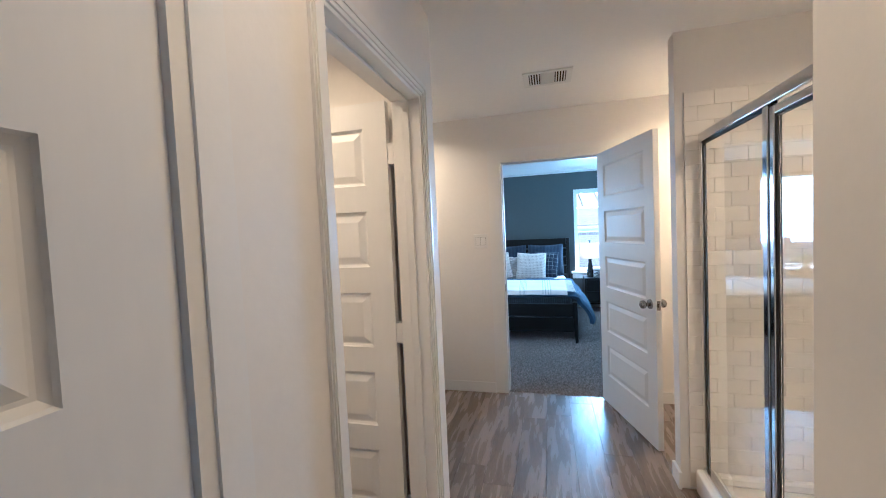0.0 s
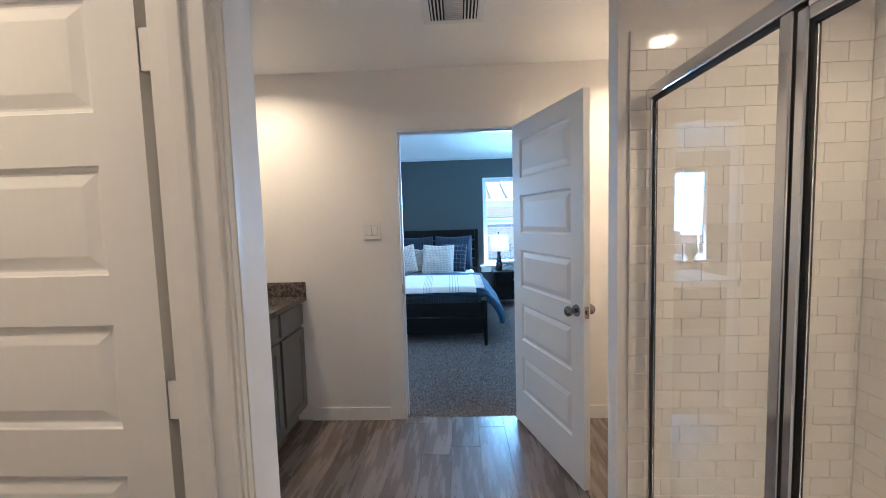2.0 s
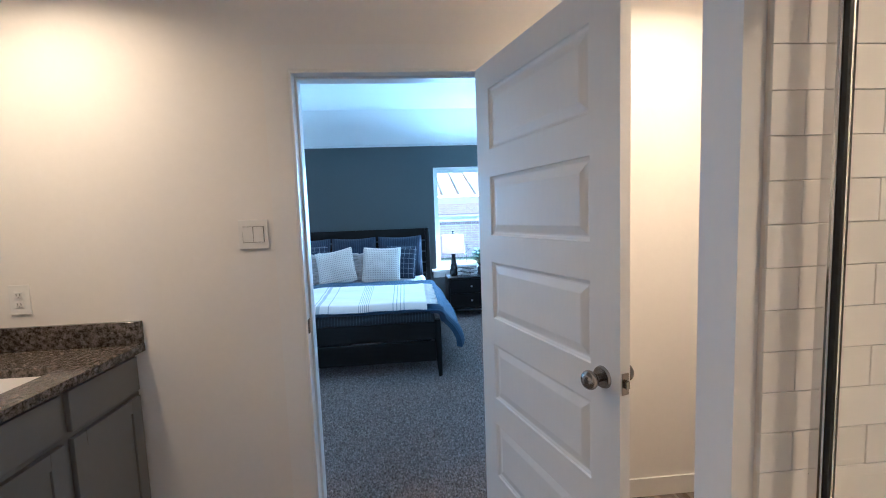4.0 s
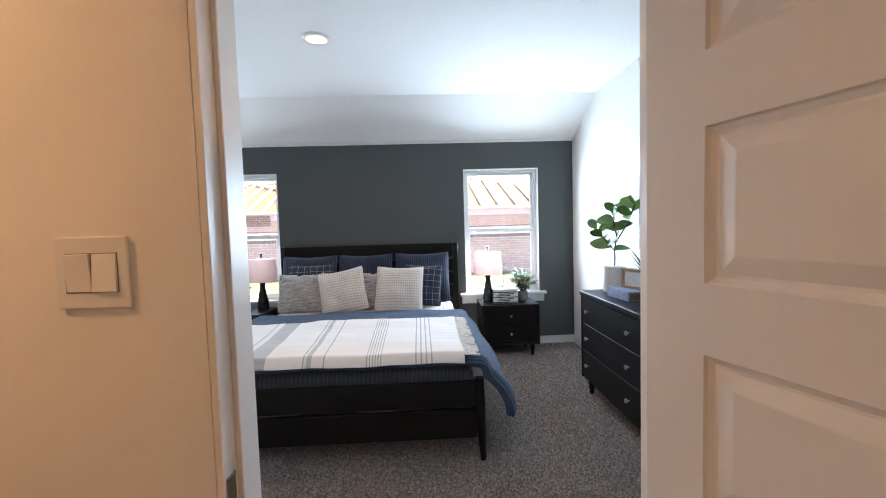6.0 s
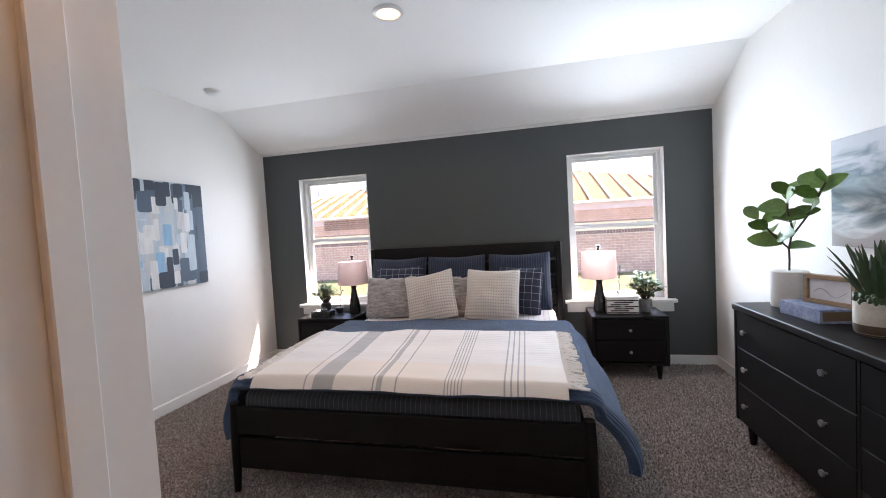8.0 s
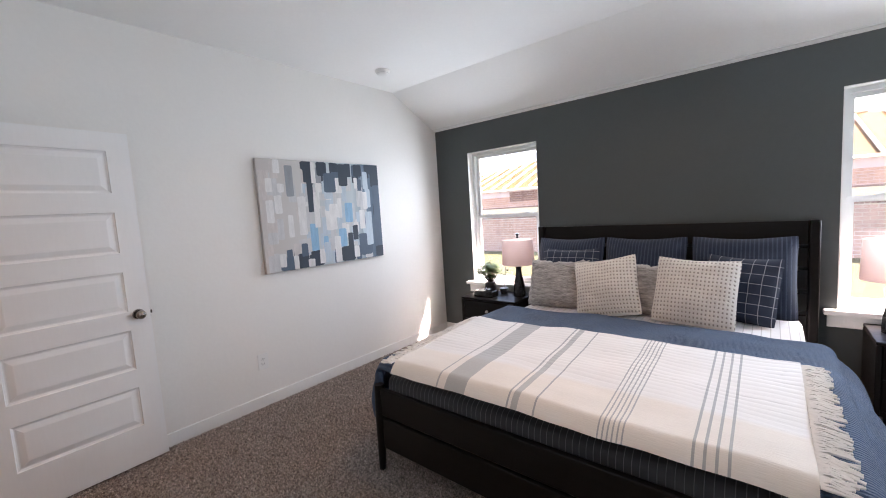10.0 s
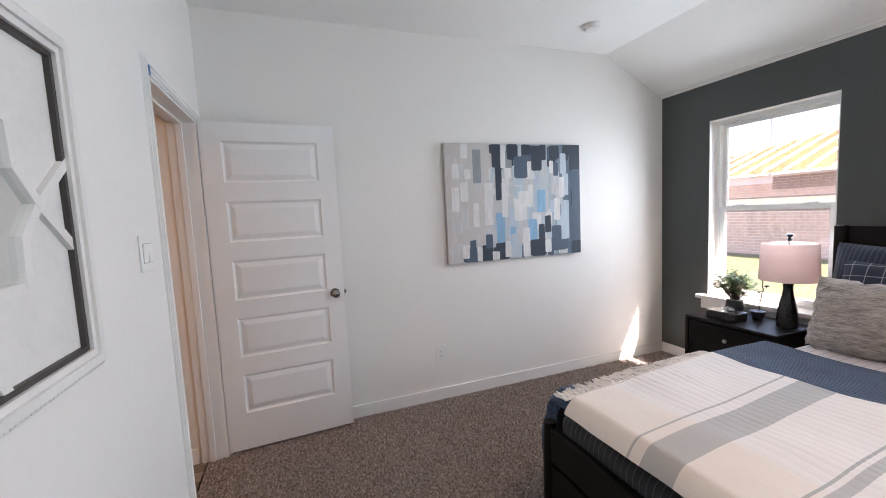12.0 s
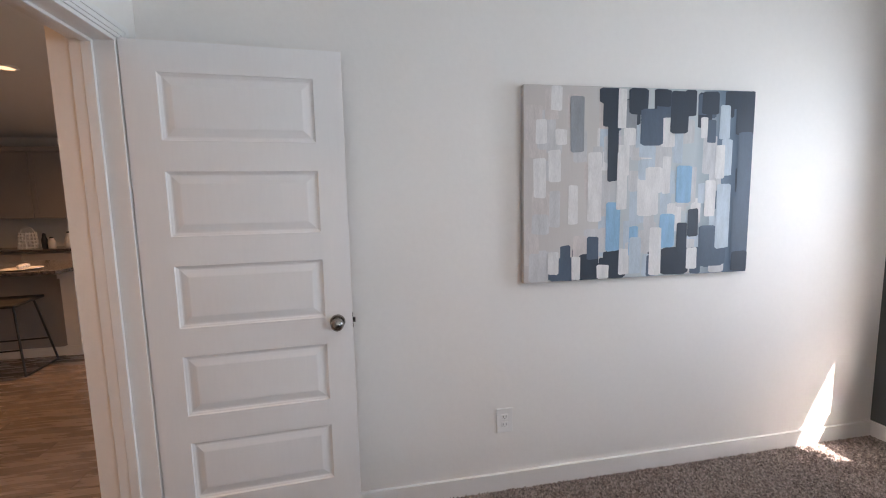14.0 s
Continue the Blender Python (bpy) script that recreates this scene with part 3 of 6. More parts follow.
def grid_cloth(name, base, line, sx, sz, width, knit=False, rough=0.9):
    """Cloth with a woven grid along its own x and z: thin lines, or a knit with shade coloured into its holes."""
    m = material(name, base, rough, vary=0.08, scale=9, fine=160, bump=0.3, bump_mm=2, sheen=0.2)
    n, l, b = nodes_of(m)
    co = n.new("ShaderNodeTexCoord")
    sep = n.new("ShaderNodeSeparateXYZ")
    l.new(co.outputs["Object"], sep.inputs[0])
    waves = []
    for ax, s in (("X", sx), ("Z", sz or sx)):
        mul = n.new("ShaderNodeMath")
        mul.operation = "MULTIPLY"
        mul.inputs[1].default_value = 2 * math.pi / s
        l.new(sep.outputs[ax], mul.inputs[0])
        cs = n.new("ShaderNodeMath")
        cs.operation = "COSINE"
        l.new(mul.outputs[0], cs.inputs[0])
        waves.append(cs)
    mx = n.new("ShaderNodeMath")
    mx.operation = "MINIMUM" if knit else "MAXIMUM"
    l.new(waves[0].outputs[0], mx.inputs[0])
    l.new(waves[1 if sz else 0].outputs[0], mx.inputs[1])
    rm = n.new("ShaderNodeMapRange")
    c0 = math.cos(math.pi * width)
    rm.inputs["From Min"].default_value, rm.inputs["From Max"].default_value = c0 - 0.02, c0 + 0.02 if not knit else 1.0
    l.new(mx.outputs[0], rm.inputs[0])
    mix = n.new("ShaderNodeMix")
    mix.data_type = "RGBA"
    l.new(rm.outputs[0], mix.inputs["Factor"])
    l.new(b.inputs["Base Color"].links[0].from_socket, mix.inputs[6])
    mix.inputs[7].default_value = (*line, 1)
    l.new(mix.outputs[2], b.inputs["Base Color"])
    bp = n.new("ShaderNodeBump")
    bp.inputs["Strength"].default_value, bp.inputs["Distance"].default_value = 0.8, 0.006 if knit else 0.001
    bp.invert = knit
    l.new(rm.outputs[0], bp.inputs["Height"])
    l.new(b.inputs["Normal"].links[0].from_socket, bp.inputs["Normal"])
    l.new(bp.outputs[0], b.inputs["Normal"])
    return m


M_NAVY = grid_cloth("navy_stripe_cotton", (0.014, 0.023, 0.048), (0.042, 0.058, 0.098), 0.024, None, 0.30)
M_COVERLET = grid_cloth("charcoal_striped_coverlet", (0.022, 0.024, 0.029), (0.10, 0.105, 0.115), 0.027, None, 0.09)
M_SHEET = grid_cloth("white_lined_sheet", (0.70, 0.69, 0.71), (0.45, 0.43, 0.43), 0.045, None, 0.10)
M_PLAID = grid_cloth("navy_grid_cotton", (0.018, 0.028, 0.055), (0.46, 0.47, 0.51), 0.066, 0.066, 0.04)
# the second, dark colour paints the shade inside the knit's holes
M_KNIT = grid_cloth("cream_waffle_knit", (0.70, 0.655, 0.60), (0.24, 0.20, 0.17), 0.022, 0.027, 0.58, True)
M_FUR = material("grey_shag_fabric", (0.62, 0.59, 0.56), 0.95, vary=0.4, scale=28, fine=90, bump=1.0, bump_mm=12, stretch=(0.35, 1, 1.6), dark=(0.17, 0.16, 0.155), sheen=0.4)

bed = thing("bed", "dark espresso wooden king bed frame with slatted headboard", "bed", (0, 0, 0))
BX0, BX1, BY0, BY1 = -1.575, 0.325, 5.01, 7.22
for x, sx in ((BX0, -1), (BX1, 1)):
    bm = B()
    cone(bm, (x + sx * 0.012, BY0 - 0.012, 0), (x, BY0, 0.36), 0.018, 0.033, 12)
    cone(bm, (x, BY0, 0.36), (x, BY0, 0.51), 0.033, 0.027, 12)
    part("leg", bm, M_ESPRESSO, bed, smooth=True)
    bm = B()
    box(bm, x - 0.028 + sx * 0.03, x + 0.028 + sx * 0.03, BY1 - 0.03, BY1 + 0.03, 0, 1.255, 0.01, 2)
    part("headboard_post", bm, M_ESPRESSO, bed)
    bm = B()
    box(bm, x - 0.018, x + 0.018, BY0 + 0.02, BY1, 0.15, 0.34, 0.005)
    part("side_rail", bm, M_ESPRESSO, bed)
bm = B()
box(bm, BX0 + 0.02, BX1 - 0.02, BY0 - 0.016, BY0 + 0.016, 0.338, 0.492, 0.005, 2)
part("upper_foot_rail", bm, M_ESPRESSO, bed)
bm = B()
box(bm, BX0 + 0.02, BX1 - 0.02, BY0 - 0.012, BY0 + 0.014, 0.14, 0.318, 0.005, 2)
part("lower_foot_rail", bm, M_ESPRESSO, bed)
for fx in (-0.95, -0.3):
    bm = B()
    box(bm, fx - 0.12, fx + 0.12, BY0 + 0.0, BY0 + 0.004, 0.324, 0.332)
    part("rail_bracket", bm, M_NICKEL, bed, "thin metal joining plate")
for z0, z1 in ((0.40, 0.60), (0.625, 0.755), (0.78, 0.91), (0.935, 1.065), (1.09, 1.25)):
    bm = B()
    box(bm, BX0, BX1, BY1 - 0.012 + (z0 - 0.4) * 0.02, BY1 + 0.012 + (z0 - 0.4) * 0.02, z0, z1, 0.005, 2)
    part("headboard_slat", bm, M_ESPRESSO, bed)

bm = B()
box(bm, BX0 + 0.03, BX1 - 0.03, BY0 + 0.02, BY1 - 0.035, 0.30, 0.565, 0.05, 4)
solid("mattress", bm, M_COVERLET, "mattress under a charcoal striped coverlet", "mattress", smooth=True)
bm = B()
box(bm, BX0 + 0.025, BX1 - 0.025, 6.2, BY1 - 0.04, 0.36, 0.592, 0.06, 5)
for v_ in bm.verts:
    v_.co.z += 0.006 * noise.noise(v_.co * 7)
solid("bed_sheet", bm, M_SHEET, "white rumpled sheet over the head end", "bed sheet", smooth=True)


def bed_section(s, y, smax=1.40):
    """A point across the bed: s runs from the left hem over the top to the right hem."""
    half = (BX1 - BX0) / 2 + 0.06
    cx = (BX0 + BX1) / 2
    side = 1 if s > 0 else -1
    a = abs(s)
    top = half - 0.05
    hang = 0.26 + 0.048 * max(0, (6.1 - y)) - (0.03 if side < 0 else 0)
    zt = 0.625
    if a <= top:
        x, z = a, zt + 0.012 * math.cos(a / top * math.pi / 2)
    elif a <= top + 0.11:
        k = (a - top) / 0.11 * math.pi / 2
        x, z = top + 0.07 * math.sin(k), zt - 0.07 + 0.07 * math.cos(k)
    else:
        d = (a - top - 0.11) / (smax - top - 0.11) * hang
        flare = 0.56 - 0.35 * max(0, y - 6.0) if side > 0 else 0.15 + 0.22 * max(0, 6.3 - y) / 1.3
        near = min(1, max(0, (y - BY0 - 0.03) / 0.12)) ** 0.5
        flare *= 0.6 + 0.4 * near
        d *= 0.9 + 0.1 * near
        x, z = top + 0.07 + d * flare + (0.040 if side > 0 else 0.034) * math.sin(min(1, d / hang) * math.pi), zt - 0.07 - d * 0.93
    return Vector((cx + side * x, y, z))


def bedspread(name, s0, s1, y0, y1, lift, nu, nv, mat, label, category, wrinkle, front=0.0, thick=0.008, fan=0.0, pleat=0.0):
    bm = B()
    rows = []
    for i in range(nu + 1):
        row = []
        for j in range(nv + 1):
            fy = j / nv
            s = s0 + fan * (1 - fy) + (s1 - s0 - fan * (1 - fy)) * i / nu
            y = y0 + (y1 - y0) * fy
            yy = max(y, BY0 - 0.02)
            p = bed_section(s, yy, s1 if s > 0 else -s0) if abs(s0) > 1.2 else bed_section(s, yy)
            n3 = noise.noise(Vector((s * 2.3, y * 2.6, 1.7))) + 0.5 * noise.noise(Vector((s * 6, y * 5, 4.1)))
            p.z += lift + wrinkle * n3
            if abs(s) > 1.0:
                p.x += ((0.008 if s > 0 else 0.03) * math.sin(y * 9 + noise.noise(Vector((y, 0, 0))) * 3) * (abs(s) - 1.0) / 0.3) * wrinkle / 0.012
            if pleat:
                k = min(1, max(0, (y - 5.26 + 0.10 * noise.noise(Vector((s * 1.5, 2, 0)))) / 0.15))
                ph = y / 0.040 + 0.5 * math.sin(s * 1.3) + 1.5 * noise.noise(Vector((s * 0.8, y * 4, 8)))
                p.z += pleat * k * (abs(math.sin(ph * math.pi)) ** 0.3 - 0.8) * (0.3 + 1.6 * abs(noise.noise(Vector((s * 1.6, y * 9, 5)))))
            e = max(0, 1 - (y - y0) / 0.07)
            p.z -= front * e * e
            row.append(bm.verts.new(p))
        rows.append(row)
    for a, b in zip(rows, rows[1:]):
        for j in range(nv):
            bm.faces.new((a[j], b[j], b[j + 1], a[j + 1]))
    bmesh.ops.recalc_face_normals(bm, faces=bm.faces)
    bmesh.ops.solidify(bm, geom=bm.faces[:], thickness=thick)
    return solid(name, bm, mat, label, category, smooth=True)


bedspread("duvet", -1.32, 1.48, BY0 + 0.035, 6.5, 0.0, 130, 80, M_DUVET, "slate blue waffle duvet draped over the bed", "duvet", 0.017, 0.05, 0.055)


# woven throw: cream cloth with grey stripes across the bed
def striped(name, base, line, stripes):
    m = material(name, base, 0.92, vary=0.05, scale=5, fine=180, bump=0.35, bump_mm=2, sheen=0.2, stretch=(0.15, 1.2, 1.2))
    n, l, b = nodes_of(m)
    co = n.new("ShaderNodeTexCoord")
    sep = n.new("ShaderNodeSeparateXYZ")
    l.new(co.outputs["Object"], sep.inputs[0])
    # the stripes fan out slightly from the foot towards the head
    fan = n.new("ShaderNodeMapRange")
    fan.inputs["From Min"].default_value, fan.inputs["From Max"].default_value = 5.0, 6.0
    fan.inputs["To Min"].default_value, fan.inputs["To Max"].default_value = 1.0, 0.93
    l.new(sep.outputs["Y"], fan.inputs[0])
    off = n.new("ShaderNodeMath")
    off.operation = "SUBTRACT"
    off.inputs[1].default_value = 0.25
    l.new(sep.outputs["X"], off.inputs[0])
    back = n.new("ShaderNodeMath")
    back.operation = "MULTIPLY_ADD"
    back.inputs[2].default_value = 0.25
    l.new(off.outputs[0], back.inputs[0])
    l.new(fan.outputs[0], back.inputs[1])
    total = None
    bunches = [[stripes[0]]]
    for st_ in stripes[1:]:
        if st_[0] - bunches[-1][-1][1] > 0.08:
            bunches.append([])
        bunches[-1].append(st_)
    for bunch in bunches:
        lo_, hi_ = bunch[0][0] - 0.004, bunch[-1][1] + 0.004
        rm = n.new("ShaderNodeMapRange")
        rm.inputs["From Min"].default_value, rm.inputs["From Max"].default_value = lo_, hi_
        l.new(back.outputs[0], rm.inputs[0])
        ramp = n.new("ShaderNodeValToRGB")
        cr = ramp.color_ramp
        cr.interpolation = "CONSTANT"
        cr.elements[0].color = (0, 0, 0, 1)
        cr.elements.remove(cr.elements[1])
        for a, b2, k in bunch:
            for pos_, val_ in ((a, k), (b2, 0.0)):
                e = cr.elements.new((pos_ - lo_) / (hi_ - lo_))
                e.color = (val_, val_, val_, 1)
        l.new(rm.outputs[0], ramp.inputs[0])
        if total is None:
            total = ramp.outputs[0]
        else:
            both = n.new("ShaderNodeMath")
            both.operation = "MAXIMUM"
            l.new(total, both.inputs[0])
            l.new(ramp.outputs[0], both.inputs[1])
            total = both.outputs[0]
    mix = n.new("ShaderNodeMix")
    mix.data_type = "RGBA"
    l.new(total, mix.inputs["Factor"])
    # unbleached band along the foot edge, and fine weft threads beyond it
    band = n.new("ShaderNodeMapRange")
    band.inputs["From Min"].default_value, band.inputs["From Max"].default_value = 5.27, 5.31
    l.new(sep.outputs["Y"], band.inputs[0])
    hue = n.new("ShaderNodeMix")
    hue.data_type = "RGBA"
    hue.blend_type = "MULTIPLY"
    hue.inputs["Factor"].default_value = 1.0
    tone_ = n.new("ShaderNodeMix")
    tone_.data_type = "RGBA"
    tone_.inputs[6].default_value, tone_.inputs[7].default_value = (0.98, 0.93, 0.87, 1), (1, 1, 1, 1)
    l.new(band.outputs[0], tone_.inputs["Factor"])
    l.new(b.inputs["Base Color"].links[0].from_socket, hue.inputs[6])
    l.new(tone_.outputs[2], hue.inputs[7])
    l.new(hue.outputs[2], mix.inputs[6])
    mix.inputs[7].default_value = (*line, 1)
    l.new(mix.outputs[2], b.inputs["Base Color"])
    return m


STRIPES = [(-1.130, -1.120, 0.6), (-1.076, -0.956, 0.62), (-0.735, -0.726, 0.7), (-0.712, -0.682, 0.6), (-0.612, -0.604, 0.7),
           (-0.355, -0.349, 0.7), (-0.338, -0.332, 0.7), (-0.321, -0.315, 0.7), (-0.304, -0.298, 0.7), (-0.287, -0.281, 0.7), (-0.270, -0.264, 0.7),
           (-0.060, -0.051, 0.7), (-0.028, -0.019, 0.7), (0.004, 0.013, 0.7), (0.036, 0.045, 0.7)]
M_THROW = striped("cream_striped_throw", (0.74, 0.73, 0.72), (0.20, 0.235, 0.255), STRIPES)
bedspread("throw_blanket", -0.93, 0.865, BY0 - 0.015, 6.0, 0.030, 100, 230, M_THROW, "cream woven throw with grey stripes and fringe", "throw blanket", 0.013, 0.055, 0.006, fan=0.10, pleat=0.0045)
M_FRINGE = material("cream_yarn", (0.82, 0.80, 0.77), 0.95, vary=0.1)
rng = random.Random(4)
bm = B()
for side, s_far, s_near in ((-1, -0.93, -0.83), (1, 0.865, 0.865)):
    for i in range(200):
        y = BY0 - 0.01 + (6.0 - BY0) * i / 199
        s = s_near + (s_far - s_near) * i / 199
        prev = bed_section(s, max(y, BY0)) + Vector((0, 0, 0.03))
        ln = rng.uniform(0.06, 0.10)
        sw = rng.uniform(-0.03, 0.03)
        for k in (1, 2, 3):
            q = bed_section(s + side * ln * k / 3, max(y + sw * k / 3, BY0)) + Vector((0, 0, 0.036 - 0.004 * k + rng.uniform(-0.004, 0.004)))
            cone(bm, prev, q, 0.0040, 0.0034 if k < 3 else 0.0046, 5)
            prev = q
solid("throw_fringe", bm, M_FRINGE, "knotted cream fringe along the throw ends", "fringe", "stuff")


def pillow(name, w, h, t, mat, label, at, lean=20, turn=0, roll=0, group="", ruffle=0.0):
    bm = B()
    N = 22
    rows = {}
    for side in (1, -1):
        for i in range(N + 1):
            for j in range(N + 1):
                u, v = 2 * i / N - 1, 2 * j / N - 1
                edge = i in (0, N) or j in (0, N)
                if edge and side < 0:
                    rows[(side, i, j)] = rows[(1, i, j)]
                    continue
                f = max(0.0, (1 - abs(u) ** 2.6)) ** 0.55 * max(0.0, (1 - abs(v) ** 2.6)) ** 0.55
                px = w / 2 * u * (1 - 0.05 * (1 - v * v) - 0.035 * abs(u * v) ** 6)
                pz = h / 2 * v * (1 - 0.06 * (1 - u * u) * (1.7 if v > 0 else 0.5) - 0.035 * abs(u * v) ** 6)
                wr = 0.022 * noise.noise(Vector((u * 2.2 + at[0] * 5, v * 2.2, at[1] + side))) + 0.008 * noise.noise(Vector((u * 6 + at[0] * 5, v * 6, side)))
                if edge and ruffle:
                    px += ruffle * noise.noise(Vector((i * 1.7, j * 1.9, 3)))
                    pz += ruffle * noise.noise(Vector((i * 1.3, j * 1.7, 9)))
                rows[(side, i, j)] = bm.verts.new((px, side * t / 2 * f + (wr * f if not edge else 0), pz + h / 2))
    for side in (1, -1):
        for i in range(N):
            for j in range(N):
                q = [rows[(side, i, j)], rows[(side, i + 1, j)], rows[(side, i + 1, j + 1)], rows[(side, i, j + 1)]]
                bm.faces.new(q if side < 0 else q[::-1])
    ob = solid(name, bm, mat, label, "pillow", group=group, smooth=True)
    ob.matrix_world = pose(*at, -lean, roll, turn)
    return ob


G = "pillows on the bed"
for px in (-1.28, -0.665, -0.03):
    pillow("euro_pillow", 0.62, 0.585, 0.19, M_NAVY, "large navy striped pillow against the headboard", (px, 6.985, 0.60), 16, 0, 0, G)
pillow("plaid_pillow", 0.50, 0.50, 0.15, M_PLAID, "navy pillow with a white stitched grid", (-1.22, 6.86, 0.60), 18, 6, 0, G)
pillow("plaid_pillow", 0.44, 0.46, 0.15, M_PLAID, "navy pillow with a white stitched grid", (-0.055, 6.84, 0.60), 18, -14, 2, G)
pillow("shag_pillow", 0.50, 0.42, 0.16, M_FUR, "grey shaggy pillow with a ragged edge", (-1.26, 6.70, 0.60), 22, 6, 0, G, 0.02)
pillow("shag_pillow", 0.44, 0.40, 0.14, M_FUR, "grey shaggy pillow with a ragged edge", (-0.52, 6.76, 0.60), 20, 0, 0, G, 0.02)
pillow("knit_pillow", 0.48, 0.47, 0.17, M_KNIT, "cream waffle-knit cushion, tilted", (-0.80, 6.60, 0.60), 24, 3, -10, G)
pillow("knit_pillow", 0.50, 0.48, 0.17, M_KNIT, "square cream waffle-knit cushion standing upright", (-0.28, 6.61, 0.60), 24, -3, 2, G)


# ---- nightstands ----
def nightstand(at, label):
    w, d, h = 0.63, 0.42, 0.575
    n = thing("nightstand", label, "nightstand", at, group="nightstands")
    bm = B()
    box(bm, 0, w, 0, d, h - 0.022, h, 0.006, 2)
    part("tabletop", bm, M_ESPRESSO, n)
    bm = B()
    box(bm, 0, 0.025, 0.0, d, 0.135, h - 0.023, 0.005, 2)
    box(bm, w - 0.025, w, 0.0, d, 0.135, h - 0.023, 0.005, 2)
    box(bm, 0.024, w - 0.024, 0.01, d, 0.135, 0.16)
    box(bm, 0.024, w - 0.024, d - 0.02, d, 0.16, h - 0.023)
    part("body", bm, M_ESPRESSO, n)
    for z0, z1 in ((0.168, 0.352), (0.360, 0.546)):
        bm = B()
        box(bm, 0.03, w - 0.03, 0.006, 0.03, z0, z1, 0.003)
        dr = part("drawer", bm, M_ESPRESSO, n)
        bm = B()
        cone(bm, (w / 2, 0.006, (z0 + z1) / 2), (w / 2, -0.012, (z0 + z1) / 2), 0.006, 0.007, 12)
        cone(bm, (w / 2, -0.012, (z0 + z1) / 2), (w / 2, -0.020, (z0 + z1) / 2), 0.014, 0.013, 16)
        part("knob", bm, M_PEWTER, dr, "small satin metal knob", True)
    for lx in (0.07, w - 0.07):
        for ly in (0.06, d - 0.06):
            bm = B()
            cone(bm, (lx, ly, 0), (lx, ly, 0.135), 0.016, 0.027, 14)
            part("leg", bm, M_ESPRESSO, n, smooth=True)
    return n


nightstand((-2.335, 6.80, 0), "dark espresso two-drawer nightstand under the west window")
nightstand((0.595, 6.83, 0), "dark espresso two-drawer nightstand beside the bed")

# ---- table lamps ----
M_BLACKGLOSS = material("black_glazed_ceramic", (0.014, 0.014, 0.015), 0.22, vary=0.3)
M_SHADE = material("pink_linen_shade", (0.86, 0.70, 0.655), 0.85, vary=0.05, scale=8, fine=220, bump=0.2)


def table_lamp(at):
    t = thing("table_lamp", "table lamp with dark waisted base and pink drum shade", "lamp", at, group="bedside lamps")
    bm = B()
    lathe(bm, [(0.058, 0), (0.060, 0.03), (0.056, 0.10), (0.040, 0.18), (0.029, 0.235), (0.027, 0.26), (0.031, 0.30), (0.036, 0.325), (0.012, 0.33)], 10)
    part("base", bm, M_BLACKGLOSS, t, "faceted black base")
    bm = B()
    cone(bm, (0, 0, 0.33), (0, 0, 0.585), 0.006, 0.006, 10)
    part("rod", bm, M_PEWTER, t)
    bm = B()
    lathe(bm, [(0.160, 0.32), (0.150, 0.565)], 40, cap=False)
    bmesh.ops.solidify(bm, geom=bm.faces[:], thickness=0.002)
    part("shade", bm, M_SHADE, t, "pink linen drum shade", True)
    bm = B()
    for a in range(3):
        an = a * 2.094
        cone(bm, (0, 0, 0.56), (0.148 * math.cos(an), 0.148 * math.sin(an), 0.56), 0.002, 0.002, 6)
    part("spider", bm, M_PEWTER, t)
    bm = B()
    lathe(bm, [(0.008, 0.58), (0.014, 0.59), (0.007, 0.60), (0.018, 0.615), (0.020, 0.625), (0.006, 0.63)], 12)
    part("finial", bm, M_BLACKGLOSS, t, "black finial", True)
    return t


table_lamp((-1.80, 7.07, 0.575))
table_lamp((0.705, 7.06, 0.575))

# ---- plants ----
M_LEAF = material("glossy_green_leaf", (0.10, 0.21, 0.035), 0.38, vary=0.35, scale=12, fine=70, bump=0.3, bump_mm=2, rand=0.2)
M_LEAFLIGHT = material("light_green_leaf", (0.10, 0.19, 0.05), 0.5, vary=0.3, scale=25, fine=90, bump=0.2)
M_LEAFBLUE = material("succulent_green", (0.06, 0.105, 0.05), 0.45, vary=0.35, scale=10, fine=60, stretch=(1, 1, 0.3))
M_STEM = material("brown_stem", (0.07, 0.045, 0.03), 0.8, vary=0.3)
M_SOIL = material("dark_soil", (0.03, 0.022, 0.017), 0.95, vary=0.4, fine=160, bump=0.8, bump_mm=6)
M_WHITEPOT = material("white_ceramic", (0.72, 0.70, 0.67), 0.45, vary=0.06, scale=8, fine=60, bump=0.2)
M_GREYPOT = material("grey_stone_pot", (0.16, 0.155, 0.15), 0.8, vary=0.35, scale=20, fine=90, bump=0.5, bump_mm=2)
M_BLACKPOT = material("black_plastic_pot", (0.018, 0.019, 0.022), 0.5, vary=0.2)


def leaf(bm, p, d, ln, wd, droop=0.3, cup=0.15, up=Vector((0, 0, 1)), n=5):
    d = Vector(d).normalized()
    side = d.cross(up)
    if side.length < 0.1:
        side = d.cross(Vector((1, 0, 0)))
    side.normalize()
    nor = side.cross(d).normalized()
    L, R, C = [], [], []
    for i in range(n + 1):
        f = i / n
        c = Vector(p) + d * ln * f - Vector((0, 0, 1)) * droop * ln * f * f
        w = wd / 2 * (math.sin(math.pi * min(1, f * 0.93 + 0.05)) ** 0.75)
        C.append(bm.verts.new(c))
        L.append(bm.verts.new(c + side * w + nor * w * cup))
        R.append(bm.verts.new(c - side * w + nor * w * cup))
    for i in range(n):
        bm.faces.new((L[i], L[i + 1], C[i + 1], C[i]))
        bm.faces.new((C[i], C[i + 1], R[i + 1], R[i]))


